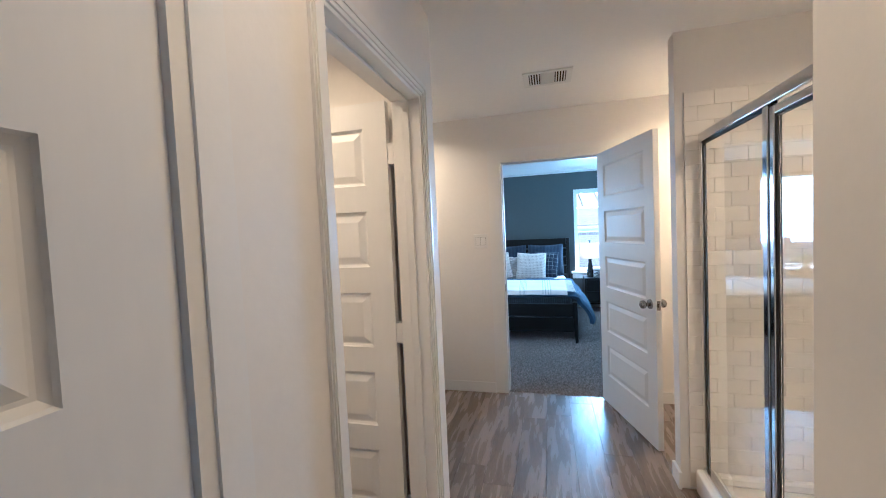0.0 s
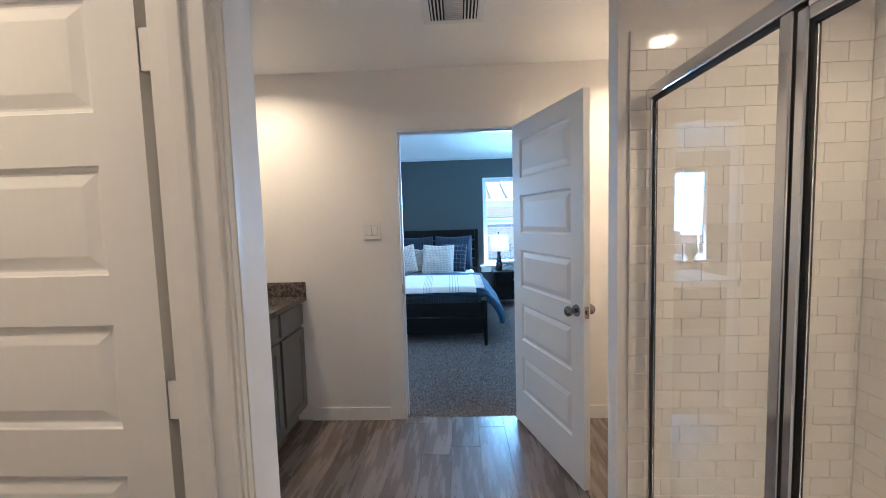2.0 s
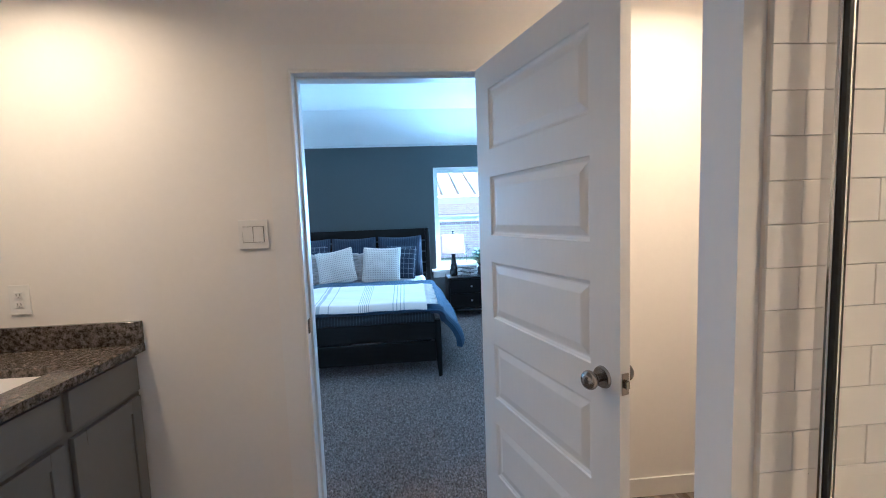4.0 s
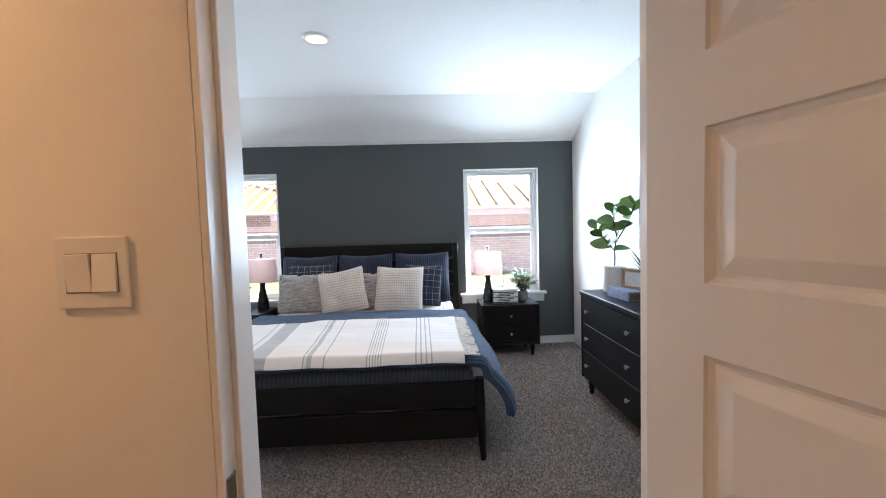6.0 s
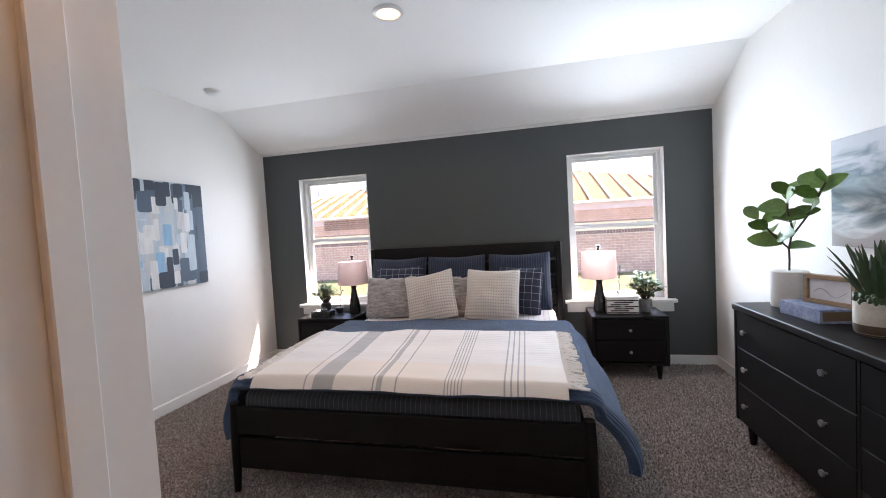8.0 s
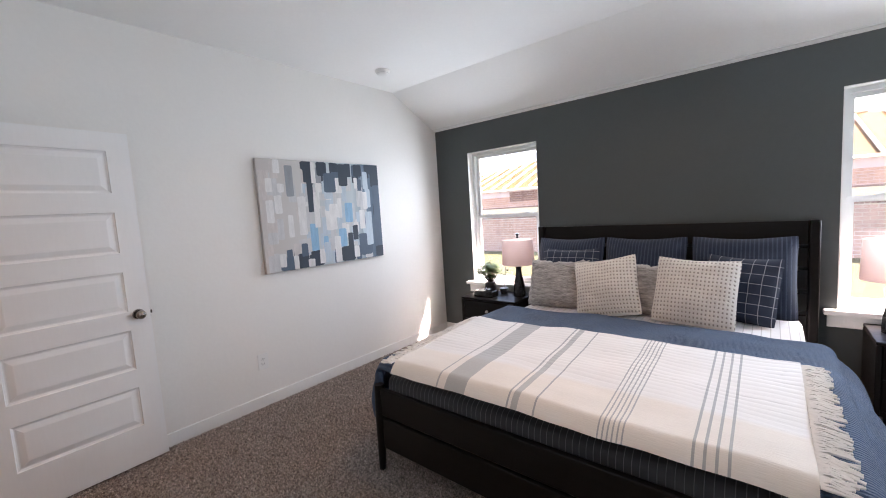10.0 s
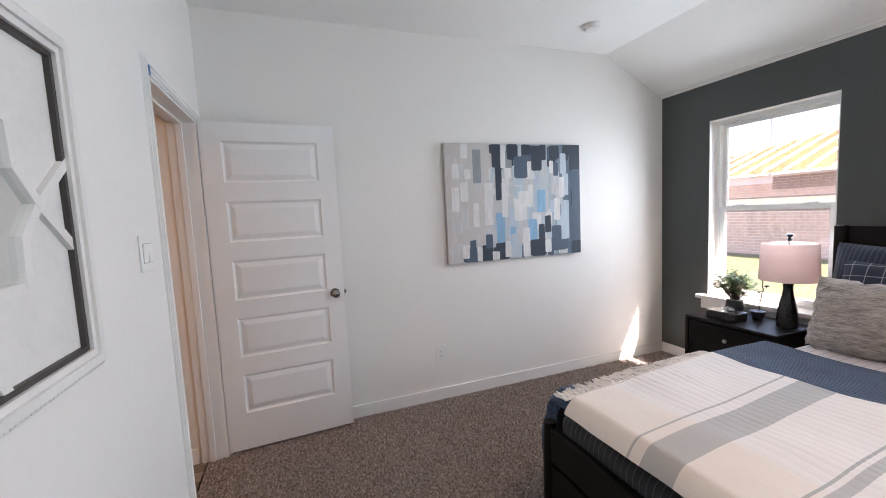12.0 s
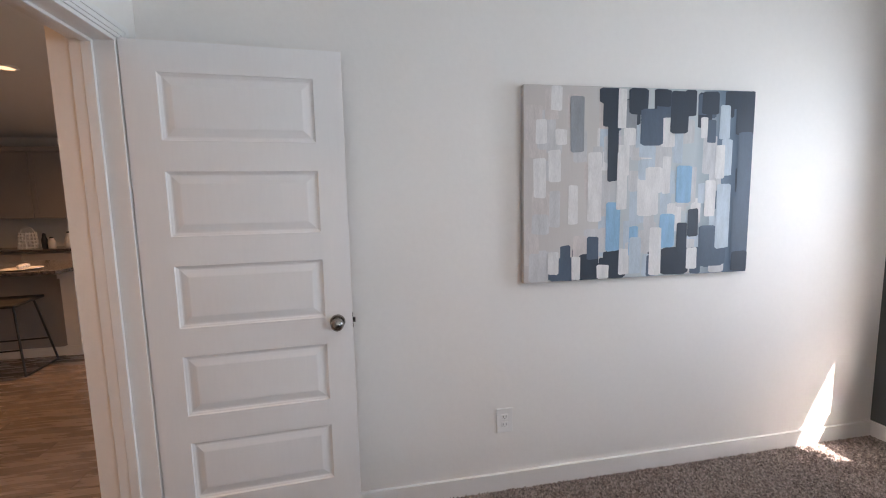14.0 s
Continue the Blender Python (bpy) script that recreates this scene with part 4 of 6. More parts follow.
def pot(parent, prof, mat, label, soil_z, soil_r, seg=28):
    bm = B()
    lathe(bm, prof, seg)
    part("pot", bm, mat, parent, label, True)
    bm = B()
    lathe(bm, [(soil_r, soil_z - 0.01), (soil_r * 0.6, soil_z), (0.002, soil_z + 0.003)], 18)
    part("soil", bm, M_SOIL, parent)


def small_bush(name, at, label, potprof, potmat, potlabel, h, spread, count, leaf_len, seed, mat):
    t = thing(name, label, "plant", at)
    top = potprof[-1][1]
    pot(t, potprof, potmat, potlabel, top - 0.012, potprof[-1][0] * 0.85)
    r = random.Random(seed)
    stems, lv = B(), B()
    for i in range(count):
        an, out = r.uniform(0, 6.28), r.uniform(0.15, 1) ** 0.7
        tip = Vector((math.cos(an) * spread * out, math.sin(an) * spread * out, top + h * (1.05 - 0.55 * out * out) * r.uniform(0.7, 1)))
        base = Vector((math.cos(an) * 0.015, math.sin(an) * 0.015, top - 0.01))
        mid = (base + tip) / 2 + Vector((0, 0, 0.03))
        cone(stems, base, mid, 0.0017, 0.0014, 4)
        cone(stems, mid, tip, 0.0014, 0.001, 4)
        for k in range(8):
            q = base.lerp(mid, k / 3.5) if k < 3 else mid.lerp(tip, (k - 3) / 4)
            if k < 2:
                continue
            a2 = r.uniform(0, 6.28)
            leaf(lv, q, (math.cos(a2), math.sin(a2), r.uniform(0, 0.7)), leaf_len * r.uniform(0.7, 1.2), leaf_len * 0.62, 0.3, 0.2, n=3)
    part("stem", stems, M_STEM, t)
    tagged(part("foliage", lv, mat, t, "small rounded leaves", True), kind="stuff")
    return t


ROUNDPOT = [(0.036, 0), (0.052, 0.02), (0.060, 0.06), (0.056, 0.10), (0.052, 0.115)]
small_bush("potted_plant", (1.09, 7.03, 0.575), "leafy green plant in a grey stone pot", ROUNDPOT, M_GREYPOT, "round grey stone pot", 0.27, 0.16, 80, 0.05, 3, M_LEAFLIGHT)
small_bush("potted_plant", (-2.16, 7.10, 0.575), "leafy green plant in a dark round pot", ROUNDPOT, M_BLACKPOT, "dark round pot", 0.24, 0.15, 70, 0.048, 8, M_LEAFLIGHT)


def twig(at, seed, hgt, potted):
    t = thing("twig_plant", "slender dark stem with a few leaves", "plant", at)
    r = random.Random(seed)
    z0 = 0.0
    if potted:
        pot(t, [(0.030, 0), (0.044, 0.055), (0.046, 0.06)], M_BLACKPOT, "small black pot", 0.055, 0.04)
        z0 = 0.05
    else:
        bm = B()
        lathe(bm, [(0.032, 0), (0.040, 0.03), (0.036, 0.09), (0.022, 0.15), (0.028, 0.17)], 20, cap=False)
        bmesh.ops.solidify(bm, geom=bm.faces[:], thickness=0.003)
        part("vase", bm, M_GLASS, t, "small clear glass vase", True)
    st, lv = B(), B()
    p = Vector((0, 0, z0))
    for k in range(9):
        q = p + Vector((r.uniform(-0.006, 0.012), r.uniform(-0.006, 0.006), hgt / 9))
        cone(st, p, q, 0.0032, 0.003, 5)
        if k > 1:
            a2 = r.uniform(0, 6.28)
            leaf(lv, q, (math.cos(a2), math.sin(a2), 0.7), r.uniform(0.035, 0.055), 0.026, 0.2, 0.2, n=3)
        p = q
    part("stem", st, M_STEM, t)
    tagged(part("foliage", lv, M_LEAF, t, "dark leaves", True), kind="stuff")
    for dx, dz in ((0.0, 0.0), (0.028, -0.06), (-0.02, -0.11)):
        bm = B()
        c = p + Vector((dx, 0, dz))
        cone(bm, p + Vector((0, 0, dz - 0.025)), c, 0.0015, 0.0015, 5)
        for k in range(6):
            a2 = k * 1.047
            leaf(bm, c, (math.cos(a2), math.sin(a2), 0.75), 0.032, 0.022, 0.1, 0.3, n=3)
        part("blossom", bm, M_BLACKPOT, t, "dark dried blossom", True)


twig((-2.00, 7.10, 0.575), 2, 0.25, True)
twig((0.875, 7.19, 0.575), 5, 0.40, False)

# boxes on the nightstands
bx = thing("storage_box", "small box striped in white and black", "box", (0.745, 6.935, 0.575))
bm = B()
box(bm, 0, 0.265, 0, 0.16, 0, 0.135, 0.003)
part("body", bm, M_WHITEPOT, bx)
for i in range(7):
    zz = 0.006 + i * 0.0185
    bm = B()
    box(bm, 0.002 + (i % 3) * 0.03, 0.263 - ((i * 2) % 3) * 0.04, -0.0015, 0.001, zz, zz + 0.0095)
    box(bm, -0.0015, 0.001, 0.004, 0.156, zz, zz + 0.0095)
    part("stripe", bm, M_BLACKGLOSS, bx)
bm = B()
box(bm, -0.003, 0.268, -0.003, 0.163, 0.135, 0.155, 0.003)
part("lid", bm, M_WHITEPOT, bx)
bm = B()
box(bm, 0.115, 0.15, -0.006, -0.001, 0.05, 0.085, 0.002)
part("clasp", bm, M_PEWTER, bx, "dark metal clasp")
tb = thing("trinket_box", "flat black lacquer box with a glass flower", "box", (-2.21, 6.86, 0.575))
bm = B()
box(bm, 0, 0.21, 0, 0.13, 0, 0.062, 0.003)
part("body", bm, M_BLACKGLOSS, tb)
bm = B()
for i in range(8):
    an = i * 0.785
    ball(bm, (0.12 + 0.022 * math.cos(an), 0.065 + 0.022 * math.sin(an), 0.078), 0.016, (1, 1, 0.7), 8, 6)
ball(bm, (0.12, 0.065, 0.085), 0.015, u=8, v=6)
part("flower_ornament", bm, M_GLASS, tb, "clear glass flower", True)


# ---- dresser and what stands on it ----
DX0, DX1, DY0, DY1, DT = 1.33, 1.762, 4.24, 5.965, 0.86
dr = thing("dresser", "long dark espresso dresser with seven drawers", "dresser", (0, 0, 0))
bm = B()
box(bm, DX0 - 0.010, DX1, DY0, DY1, DT - 0.042, DT, 0.009, 3)
part("tabletop", bm, M_ESPRESSO, dr)
bm = B()
box(bm, DX0, DX1, DY0 + 0.004, DY0 + 0.03, 0.115, DT - 0.043, 0.006, 2)
box(bm, DX0, DX1, DY1 - 0.03, DY1 - 0.004, 0.115, DT - 0.043, 0.006, 2)
box(bm, DX0 + 0.012, DX1, DY0 + 0.03, DY1 - 0.03, 0.115, 0.135)
box(bm, DX0 + 0.03, DX1 - 0.01, DY0 + 0.03, DY1 - 0.03, 0.135, DT - 0.043)
box(bm, DX0 + 0.004, DX0 + 0.03, 4.980, 4.996, 0.135, DT - 0.043)
part("body", bm, M_ESPRESSO, dr)


def dresser_drawer(y0, y1, z0, z1, knobs):
    bm = B()
    box(bm, DX0 + 0.003, DX0 + 0.032, y0, y1, z0, z1, 0.001)
    d = part("drawer", bm, M_ESPRESSO, dr)
    zc = (z0 + z1) / 2
    for ky in knobs:
        bm = B()
        cone(bm, (DX0 + 0.003, ky, zc), (DX0 - 0.014, ky, zc), 0.006, 0.007, 12)
        cone(bm, (DX0 - 0.014, ky, zc), (DX0 - 0.024, ky, zc), 0.0155, 0.0145, 18)
        part("knob", bm, M_PEWTER, d, "round satin metal knob", True)


for i in range(3):
    z0 = 0.138 + i * 0.2265
    dresser_drawer(5.000, 5.931, z0, z0 + 0.2205, (5.16, 5.82))
for i in range(4):
    z0 = 0.138 + i * 0.1695
    dresser_drawer(4.276, 4.976, z0, z0 + 0.1635, (4.655,))
for lx in (DX0 + 0.045, DX1 - 0.05):
    for ly in (DY0 + 0.09, 5.85):
        bm = B()
        cone(bm, (lx, ly, 0), (lx, ly, 0.116), 0.017, 0.028, 14)
        part("leg", bm, M_ESPRESSO, dr, smooth=True)

# fiddle-leaf fig
fig = thing("fiddle_leaf_fig", "young fiddle-leaf fig in a white cylinder pot", "plant", (1.565, 5.83, DT))
pot(fig, [(0.084, 0), (0.089, 0.01), (0.089, 0.205), (0.083, 0.21)], M_WHITEPOT, "white cylinder pot", 0.195, 0.077)
STEMS = [[(0, 0, 0.19), (0.004, 0.002, 0.27), (0.0, 0.0, 0.34), (-0.06, 0.05, 0.43), (-0.12, 0.07, 0.52)],
         [(0.0, 0.0, 0.34), (0.01, -0.02, 0.45), (-0.01, -0.01, 0.56), (0.0, 0.0, 0.66)],
         [(0.004, -0.01, 0.40), (0.05, -0.07, 0.52), (0.07, -0.13, 0.63), (0.075, -0.18, 0.70)]]
bm = B()
for pts_ in STEMS:
    tube(bm, [Vector(p) for p in pts_], 0.0055, 7)
part("trunk", bm, M_STEM, fig, "thin brown forking stem", True)
r = random.Random(14)
for k, pts_ in enumerate(STEMS):
    path_ = [Vector(p) for p in pts_[-3:]]
    for q in range(7):
        f = q / 6 * (len(path_) - 1)
        a_ = min(int(f), len(path_) - 2)
        p = path_[a_].lerp(path_[a_ + 1], f - a_)
        an = q * 2.4 + k * 1.1
        up_ = 0.25 + 0.9 * (q / 6) ** 2
        ln = r.uniform(0.12, 0.17) * (1.0 if q < 6 else 0.85)
        dr_ = Vector((math.cos(an) * 0.8 - (0.25 if k == 2 else 0.05), math.sin(an), up_))
        bm = B()
        leaf(bm, p, dr_, ln * 1.12, ln * r.uniform(0.58, 0.70), r.uniform(0.05, 0.35), 0.28, up=Vector((-0.75, -0.45, 0.5)), n=8)
        part("leaf", bm, M_LEAF, fig, smooth=True)

# decorative book box and the small framed print on it
M_BLUEBOOK = material("blue_floral_cloth", (0.10, 0.14, 0.28), 0.7, vary=0.6, scale=30, fine=70, dark=(0.30, 0.33, 0.42))
M_OAK = material("natural_oak", (0.34, 0.22, 0.13), 0.6, vary=0.25, scale=6, fine=70, stretch=(1, 1, 6), bump=0.2)
M_BROWNLEATHER = material("brown_spine", (0.16, 0.09, 0.05), 0.6, vary=0.2)
M_PRINT = material("pale_print_paper", (0.72, 0.72, 0.74), 0.7, vary=0.1, scale=14, fine=40)
bk = thing("book_box", "blue floral book-shaped box lying flat", "box", (1.535, 5.53, DT), 4)
bm = B()
box(bm, -0.10, 0.10, -0.14, 0.14, 0, 0.012, 0.002)
box(bm, -0.10, 0.10, -0.14, 0.14, 0.058, 0.07, 0.002)
box(bm, -0.10, -0.088, -0.14, 0.14, 0.012, 0.058)
part("cover", bm, M_BLUEBOOK, bk)
bm = B()
box(bm, -0.088, 0.096, -0.135, 0.135, 0.012, 0.058)
part("page_block", bm, M_BROWNLEATHER, bk, "brown page block")
fr = thing("picture_frame", "small oak frame with a pale line drawing", "picture frame", (1.565, 5.50, DT + 0.07), -72)
bm = B()
for a in ((-0.125, 0.125, 0, 0.022), (-0.125, 0.125, 0.128, 0.15)):
    box(bm, a[0], a[1], -0.02, 0.02, a[2], a[3], 0.002)
for a in ((-0.125, -0.103), (0.103, 0.125)):
    box(bm, a[0], a[1], -0.02, 0.02, 0.022, 0.128, 0.002)
part("frame", bm, M_OAK, fr)
bm = B()
box(bm, -0.103, 0.103, -0.004, 0.004, 0.022, 0.128)
part("print", bm, M_PRINT, fr)
bm = B()
pts = [Vector((-0.08 + 0.02 * i, -0.006, 0.06 + 0.02 * math.sin(i * 0.9))) for i in range(9)]
tube(bm, pts, 0.0012, 5)
part("line_drawing", bm, M_TAR, fr, "thin grey line")

# succulent
su = thing("succulent", "spiky aloe-like succulent in a two-tone pot", "plant", (1.555, 5.20, DT))
pot(su, [(0.070, 0), (0.080, 0.012), (0.084, 0.06), (0.084, 0.145), (0.077, 0.148)], material("cream_speckled_pot", (0.60, 0.56, 0.49), 0.5, vary=0.15, scale=25, fine=90), "cream glazed pot", 0.135, 0.085)
bm = B()
lathe(bm, [(0.072, 0.002), (0.0815, 0.014), (0.0855, 0.05)], 28, cap=False)
part("pot_base_band", bm, material("brown_clay", (0.13, 0.085, 0.06), 0.7, vary=0.2), su, "brown unglazed band", True)
r = random.Random(5)
bm = B()
for i in range(44):
    an = i * 2.4
    out = (i % 11) / 11
    leaf(bm, (0.03 * math.cos(an), 0.03 * math.sin(an), 0.13), (math.cos(an) * (0.10 + 0.46 * out), math.sin(an) * (0.10 + 0.46 * out), 1.2 - 0.4 * out), r.uniform(0.19, 0.33), 0.036, 0.12, 0.5, n=6)
tagged(part("foliage", bm, M_LEAFBLUE, su, "pointed fleshy leaves", True), kind="stuff")
bm = B()
for i in range(60):
    an, rr_ = r.uniform(0, 6.28), r.uniform(0.04, 0.088)
    ball(bm, (rr_ * math.cos(an), rr_ * math.sin(an), 0.145 + r.uniform(0, 0.025)), r.uniform(0.008, 0.014), (1, 1, 1.3), 6, 5)
tagged(part("ground_sedum", bm, M_LEAFBLUE, su, "beady trailing sedum", True), kind="stuff")

# glass disc on a black stand
M_FROST = material("ribbed_white_glass", (0.82, 0.84, 0.86), 0.3, vary=0.03, bump=0)
di = thing("disc_sculpture", "ribbed white glass disc on a black metal stand", "sculpture", (1.57, 4.94, DT), -90)
bm = B()
box(bm, -0.105, 0.105, -0.045, 0.045, 0, 0.008, 0.002)
part("base_plate", bm, M_BLACKGLOSS, di, "flat black base")
for px in (-0.05, 0.05):
    bm = B()
    box(bm, px - 0.006, px + 0.006, -0.006, 0.006, 0.008, 0.235)
    part("post", bm, M_BLACKGLOSS, di)
bm = B()
lathe(bm, [(0.121, -0.003), (0.121, 0.004), (0.001, 0.004), (0.001, -0.003)], 40, cap=False)
bmesh.ops.rotate(bm, verts=bm.verts, cent=(0, 0, 0), matrix=Matrix.Rotation(radians(-90), 3, "X"))
bmesh.ops.translate(bm, verts=bm.verts, vec=(0, 0, 0.298))
disc = part("disc", bm, material("smoked_glass", (0.62, 0.65, 0.68), 0.3), di, "grey glass backing", True)
for i in range(9):
    rr_ = 0.010 + i * 0.0131
    for sd in (-1, 1):
        bm = B()
        lathe(bm, [(rr_ + 0.0045 + 0.0045 * math.cos(a * 0.785), sd * (0.007 + 0.006 * math.sin(a * 0.785))) for a in range(9)], 40, cap=False)
        bmesh.ops.rotate(bm, verts=bm.verts, cent=(0, 0, 0), matrix=Matrix.Rotation(radians(-90), 3, "X"))
        bmesh.ops.translate(bm, verts=bm.verts, vec=(0, 0, 0.298))
        part("ring", bm, M_FROST, disc, smooth=True)

# tray and lantern with a fern
M_TRAY = material("hammered_pale_metal", (0.55, 0.50, 0.44), 0.35, 0.6, vary=0.1, fine=50, bump=0.3)
ty = thing("tray", "round pale metal tray on the dresser", "tray", (1.54, 4.49, DT))
bm = B()
lathe(bm, [(0.18, 0), (0.205, 0.006), (0.217, 0.022), (0.213, 0.023), (0.20, 0.010), (0.17, 0.006), (0.001, 0.006)], 48)
part("plate", bm, M_TRAY, ty, smooth=True)
ln = thing("lantern", "oak and glass lantern with chrome top and fern inside", "lantern", (1.56, 4.43, DT + 0.008), 20)
LW, LH = 0.132, 0.44
bm = B()
box(bm, -LW - 0.012, LW + 0.012, -LW - 0.012, LW + 0.012, 0, 0.03, 0.004)
part("base", bm, M_OAK, ln)
for sx in (-1, 1):
    for sy in (-1, 1):
        bm = B()
        box(bm, sx * LW - 0.012, sx * LW + 0.012, sy * LW - 0.012, sy * LW + 0.012, 0.03, LH - 0.02, 0.002)
        part("post", bm, M_OAK, ln)
bm = B()
box(bm, -LW - 0.02, LW + 0.02, -LW - 0.02, LW + 0.02, LH - 0.02, LH + 0.005, 0.005)
box(bm, -LW + 0.02, LW - 0.02, -LW + 0.02, LW - 0.02, LH + 0.005, LH + 0.02, 0.004)
part("roof", bm, M_OAK, ln)
for sx, sy in ((1, 0), (-1, 0), (0, 1), (0, -1)):
    bm = B()
    if sx:
        box(bm, sx * LW - 0.0015, sx * LW + 0.0015, -LW + 0.012, LW - 0.012, 0.03, LH - 0.02)
    else:
        box(bm, -LW + 0.012, LW - 0.012, sy * LW - 0.0015, sy * LW + 0.0015, 0.03, LH - 0.02)
    part("pane", bm, M_GLASS, ln).visible_shadow = False
bm = B()
lathe(bm, [(0.045, LH + 0.02), (0.045, LH + 0.06), (0.035, LH + 0.065)], 24)
part("vent_cap", bm, M_CHROME, ln, "chrome cap", True)
bm = B()
tube(bm, [Vector((0.06 * math.cos(a), 0, LH + 0.055 + 0.065 * math.sin(a))) for a in [math.pi * i / 12 for i in range(13)]], 0.006, 8)
part("handle", bm, M_CHROME, ln, "chrome ring handle", True)
small_bush("fern", (1.56, 4.43, DT + 0.039), "small fern in a dark pot inside the lantern", [(0.045, 0), (0.062, 0.10), (0.066, 0.105)], M_BLACKPOT, "dark plastic pot", 0.19, 0.11, 95, 0.026, 21, M_LEAF)


# ---- pictures ----
def sea_canvas(name, y0, y1, z0, z1, label, seed):
    t = thing(name, label, "painting", (XR - 0.002, (y0 + y1) / 2, z0))
    bm = B()
    hw = (y1 - y0) / 2
    box(bm, -0.036, 0, -hw, hw, 0, z1 - z0, 0.003)
    m = material("seascape_paint", (0.5, 0.5, 0.5), 0.7, bump=0.2)
    n, l, b = nodes_of(m)
    co = n.new("ShaderNodeTexCoord")
    mp = n.new("ShaderNodeMapping")
    mp.inputs["Scale"].default_value, mp.inputs["Location"].default_value = (1, 1.5, 4.5), (seed, seed * 2, 0)
    ns = n.new("ShaderNodeTexNoise")
    ns.inputs["Scale"].default_value, ns.inputs["Detail"].default_value, ns.inputs["Distortion"].default_value = 1.6, 8, 1.2
    l.new(co.outputs["Object"], mp.inputs[0])
    l.new(mp.outputs[0], ns.inputs["Vector"])
    sep = n.new("ShaderNodeSeparateXYZ")
    l.new(co.outputs["Object"], sep.inputs[0])
    ma = n.new("ShaderNodeMath")
    ma.operation = "MULTIPLY_ADD"
    l.new(sep.outputs["Z"], ma.inputs[0])
    ma.inputs[1].default_value = 1.15
    sub = n.new("ShaderNodeMath")
    sub.operation = "MULTIPLY_ADD"
    l.new(ns.outputs[0], sub.inputs[0])
    sub.inputs[1].default_value, sub.inputs[2].default_value = 0.55, -0.13
    l.new(sub.outputs[0], ma.inputs[2])
    rp = n.new("ShaderNodeValToRGB")
    e = rp.color_ramp.elements
    e[0].position, e[0].color = 0.08, (0.55, 0.52, 0.50, 1)
    e[1].position, e[1].color = 0.95, (0.58, 0.60, 0.64, 1)
    for pos, col in ((0.22, (0.46, 0.43, 0.42, 1)), (0.30, (0.70, 0.72, 0.72, 1)), (0.40, (0.16, 0.22, 0.24, 1)), (0.5, (0.34, 0.42, 0.44, 1)), (0.58, (0.17, 0.24, 0.28, 1)), (0.68, (0.52, 0.55, 0.58, 1))):
        k = e.new(pos)
        k.color = col
    l.new(ma.outputs[0], rp.inputs[0])
    l.new(rp.outputs[0], b.inputs["Base Color"])
    part("canvas", bm, m, t)
    return t


sea_canvas("sea_painting", 5.10, 5.77, 1.21, 1.79, "grey and teal seascape on stretched canvas", 1.3)
sea_canvas("sea_painting", 4.38, 5.055, 1.21, 1.79, "pale grey seascape on stretched canvas above the dresser", 4.1)

# abstract painting of upright brush strokes
PY0, PY1, PZ0, PZ1 = 5.085, 6.315, 1.055, 1.967
PW, PH = PY1 - PY0, PZ1 - PZ0
pa = thing("abstract_painting", "abstract canvas of grey, navy and sky blue dabs", "painting", (XL + 0.002, PY0, PZ0))
M_CANVAS = material("blended_ground_paint", (0.50, 0.475, 0.465), 0.7, vary=0.1, scale=5, fine=40, bump=0.4, bump_mm=1, stretch=(1, 3, 1))
n, l, b = nodes_of(M_CANVAS)
tc = n.new("ShaderNodeTexCoord")
sp = n.new("ShaderNodeSeparateXYZ")
l.new(tc.outputs["Object"], sp.inputs[0])
wob = n.new("ShaderNodeTexNoise")
wob.inputs["Scale"].default_value = 5
l.new(tc.outputs["Object"], wob.inputs["Vector"])
along = n.new("ShaderNodeMath")
along.operation = "MULTIPLY_ADD"
l.new(wob.outputs[0], along.inputs[0])
along.inputs[1].default_value = 0.12
l.new(sp.outputs["Y"], along.inputs[2])
gr = n.new("ShaderNodeMapRange")
gr.inputs["From Min"].default_value, gr.inputs["From Max"].default_value = 0.06, 0.06 + 1.23
l.new(along.outputs[0], gr.inputs[0])
rp = n.new("ShaderNodeValToRGB")
rp.color_ramp.elements[0].color = (0.52, 0.48, 0.46, 1)
rp.color_ramp.elements[1].color = (0.03, 0.05, 0.08, 1)
for ps, cc in ((0.3, (0.55, 0.53, 0.51)), (0.45, (0.45, 0.50, 0.52)), (0.74, (0.48, 0.54, 0.56)), (0.84, (0.13, 0.19, 0.25)), (0.92, (0.06, 0.10, 0.15))):
    el = rp.color_ramp.elements.new(ps)
    el.color = (*cc, 1)
l.new(gr.outputs[0], rp.inputs[0])
l.new(rp.outputs[0], b.inputs["Base Color"])
bm = B()
box(bm, 0, 0.036, 0, PW, 0, PH, 0.003)
part("canvas", bm, M_CANVAS, pa)


def dab_paint(name, c):
    return material(name, c, 0.6, vary=0.14, scale=9, fine=60, bump=0.4, bump_mm=1, stretch=(1, 4, 1))


PAINTS = {"beige": dab_paint("beige_dab", (0.56, 0.515, 0.495)), "grey": dab_paint("grey_dab", (0.26, 0.28, 0.30)), "white": dab_paint("white_dab", (0.68, 0.67, 0.66)), "pale": dab_paint("pale_blue_dab", (0.44, 0.52, 0.58)),
          "sky": dab_paint("sky_blue_dab", (0.22, 0.42, 0.60)), "navy": dab_paint("navy_dab", (0.020, 0.034, 0.054)), "slate": dab_paint("slate_dab", (0.060, 0.095, 0.14)), "mist": dab_paint("mist_dab", (0.53, 0.53, 0.535))}
r = random.Random(9)


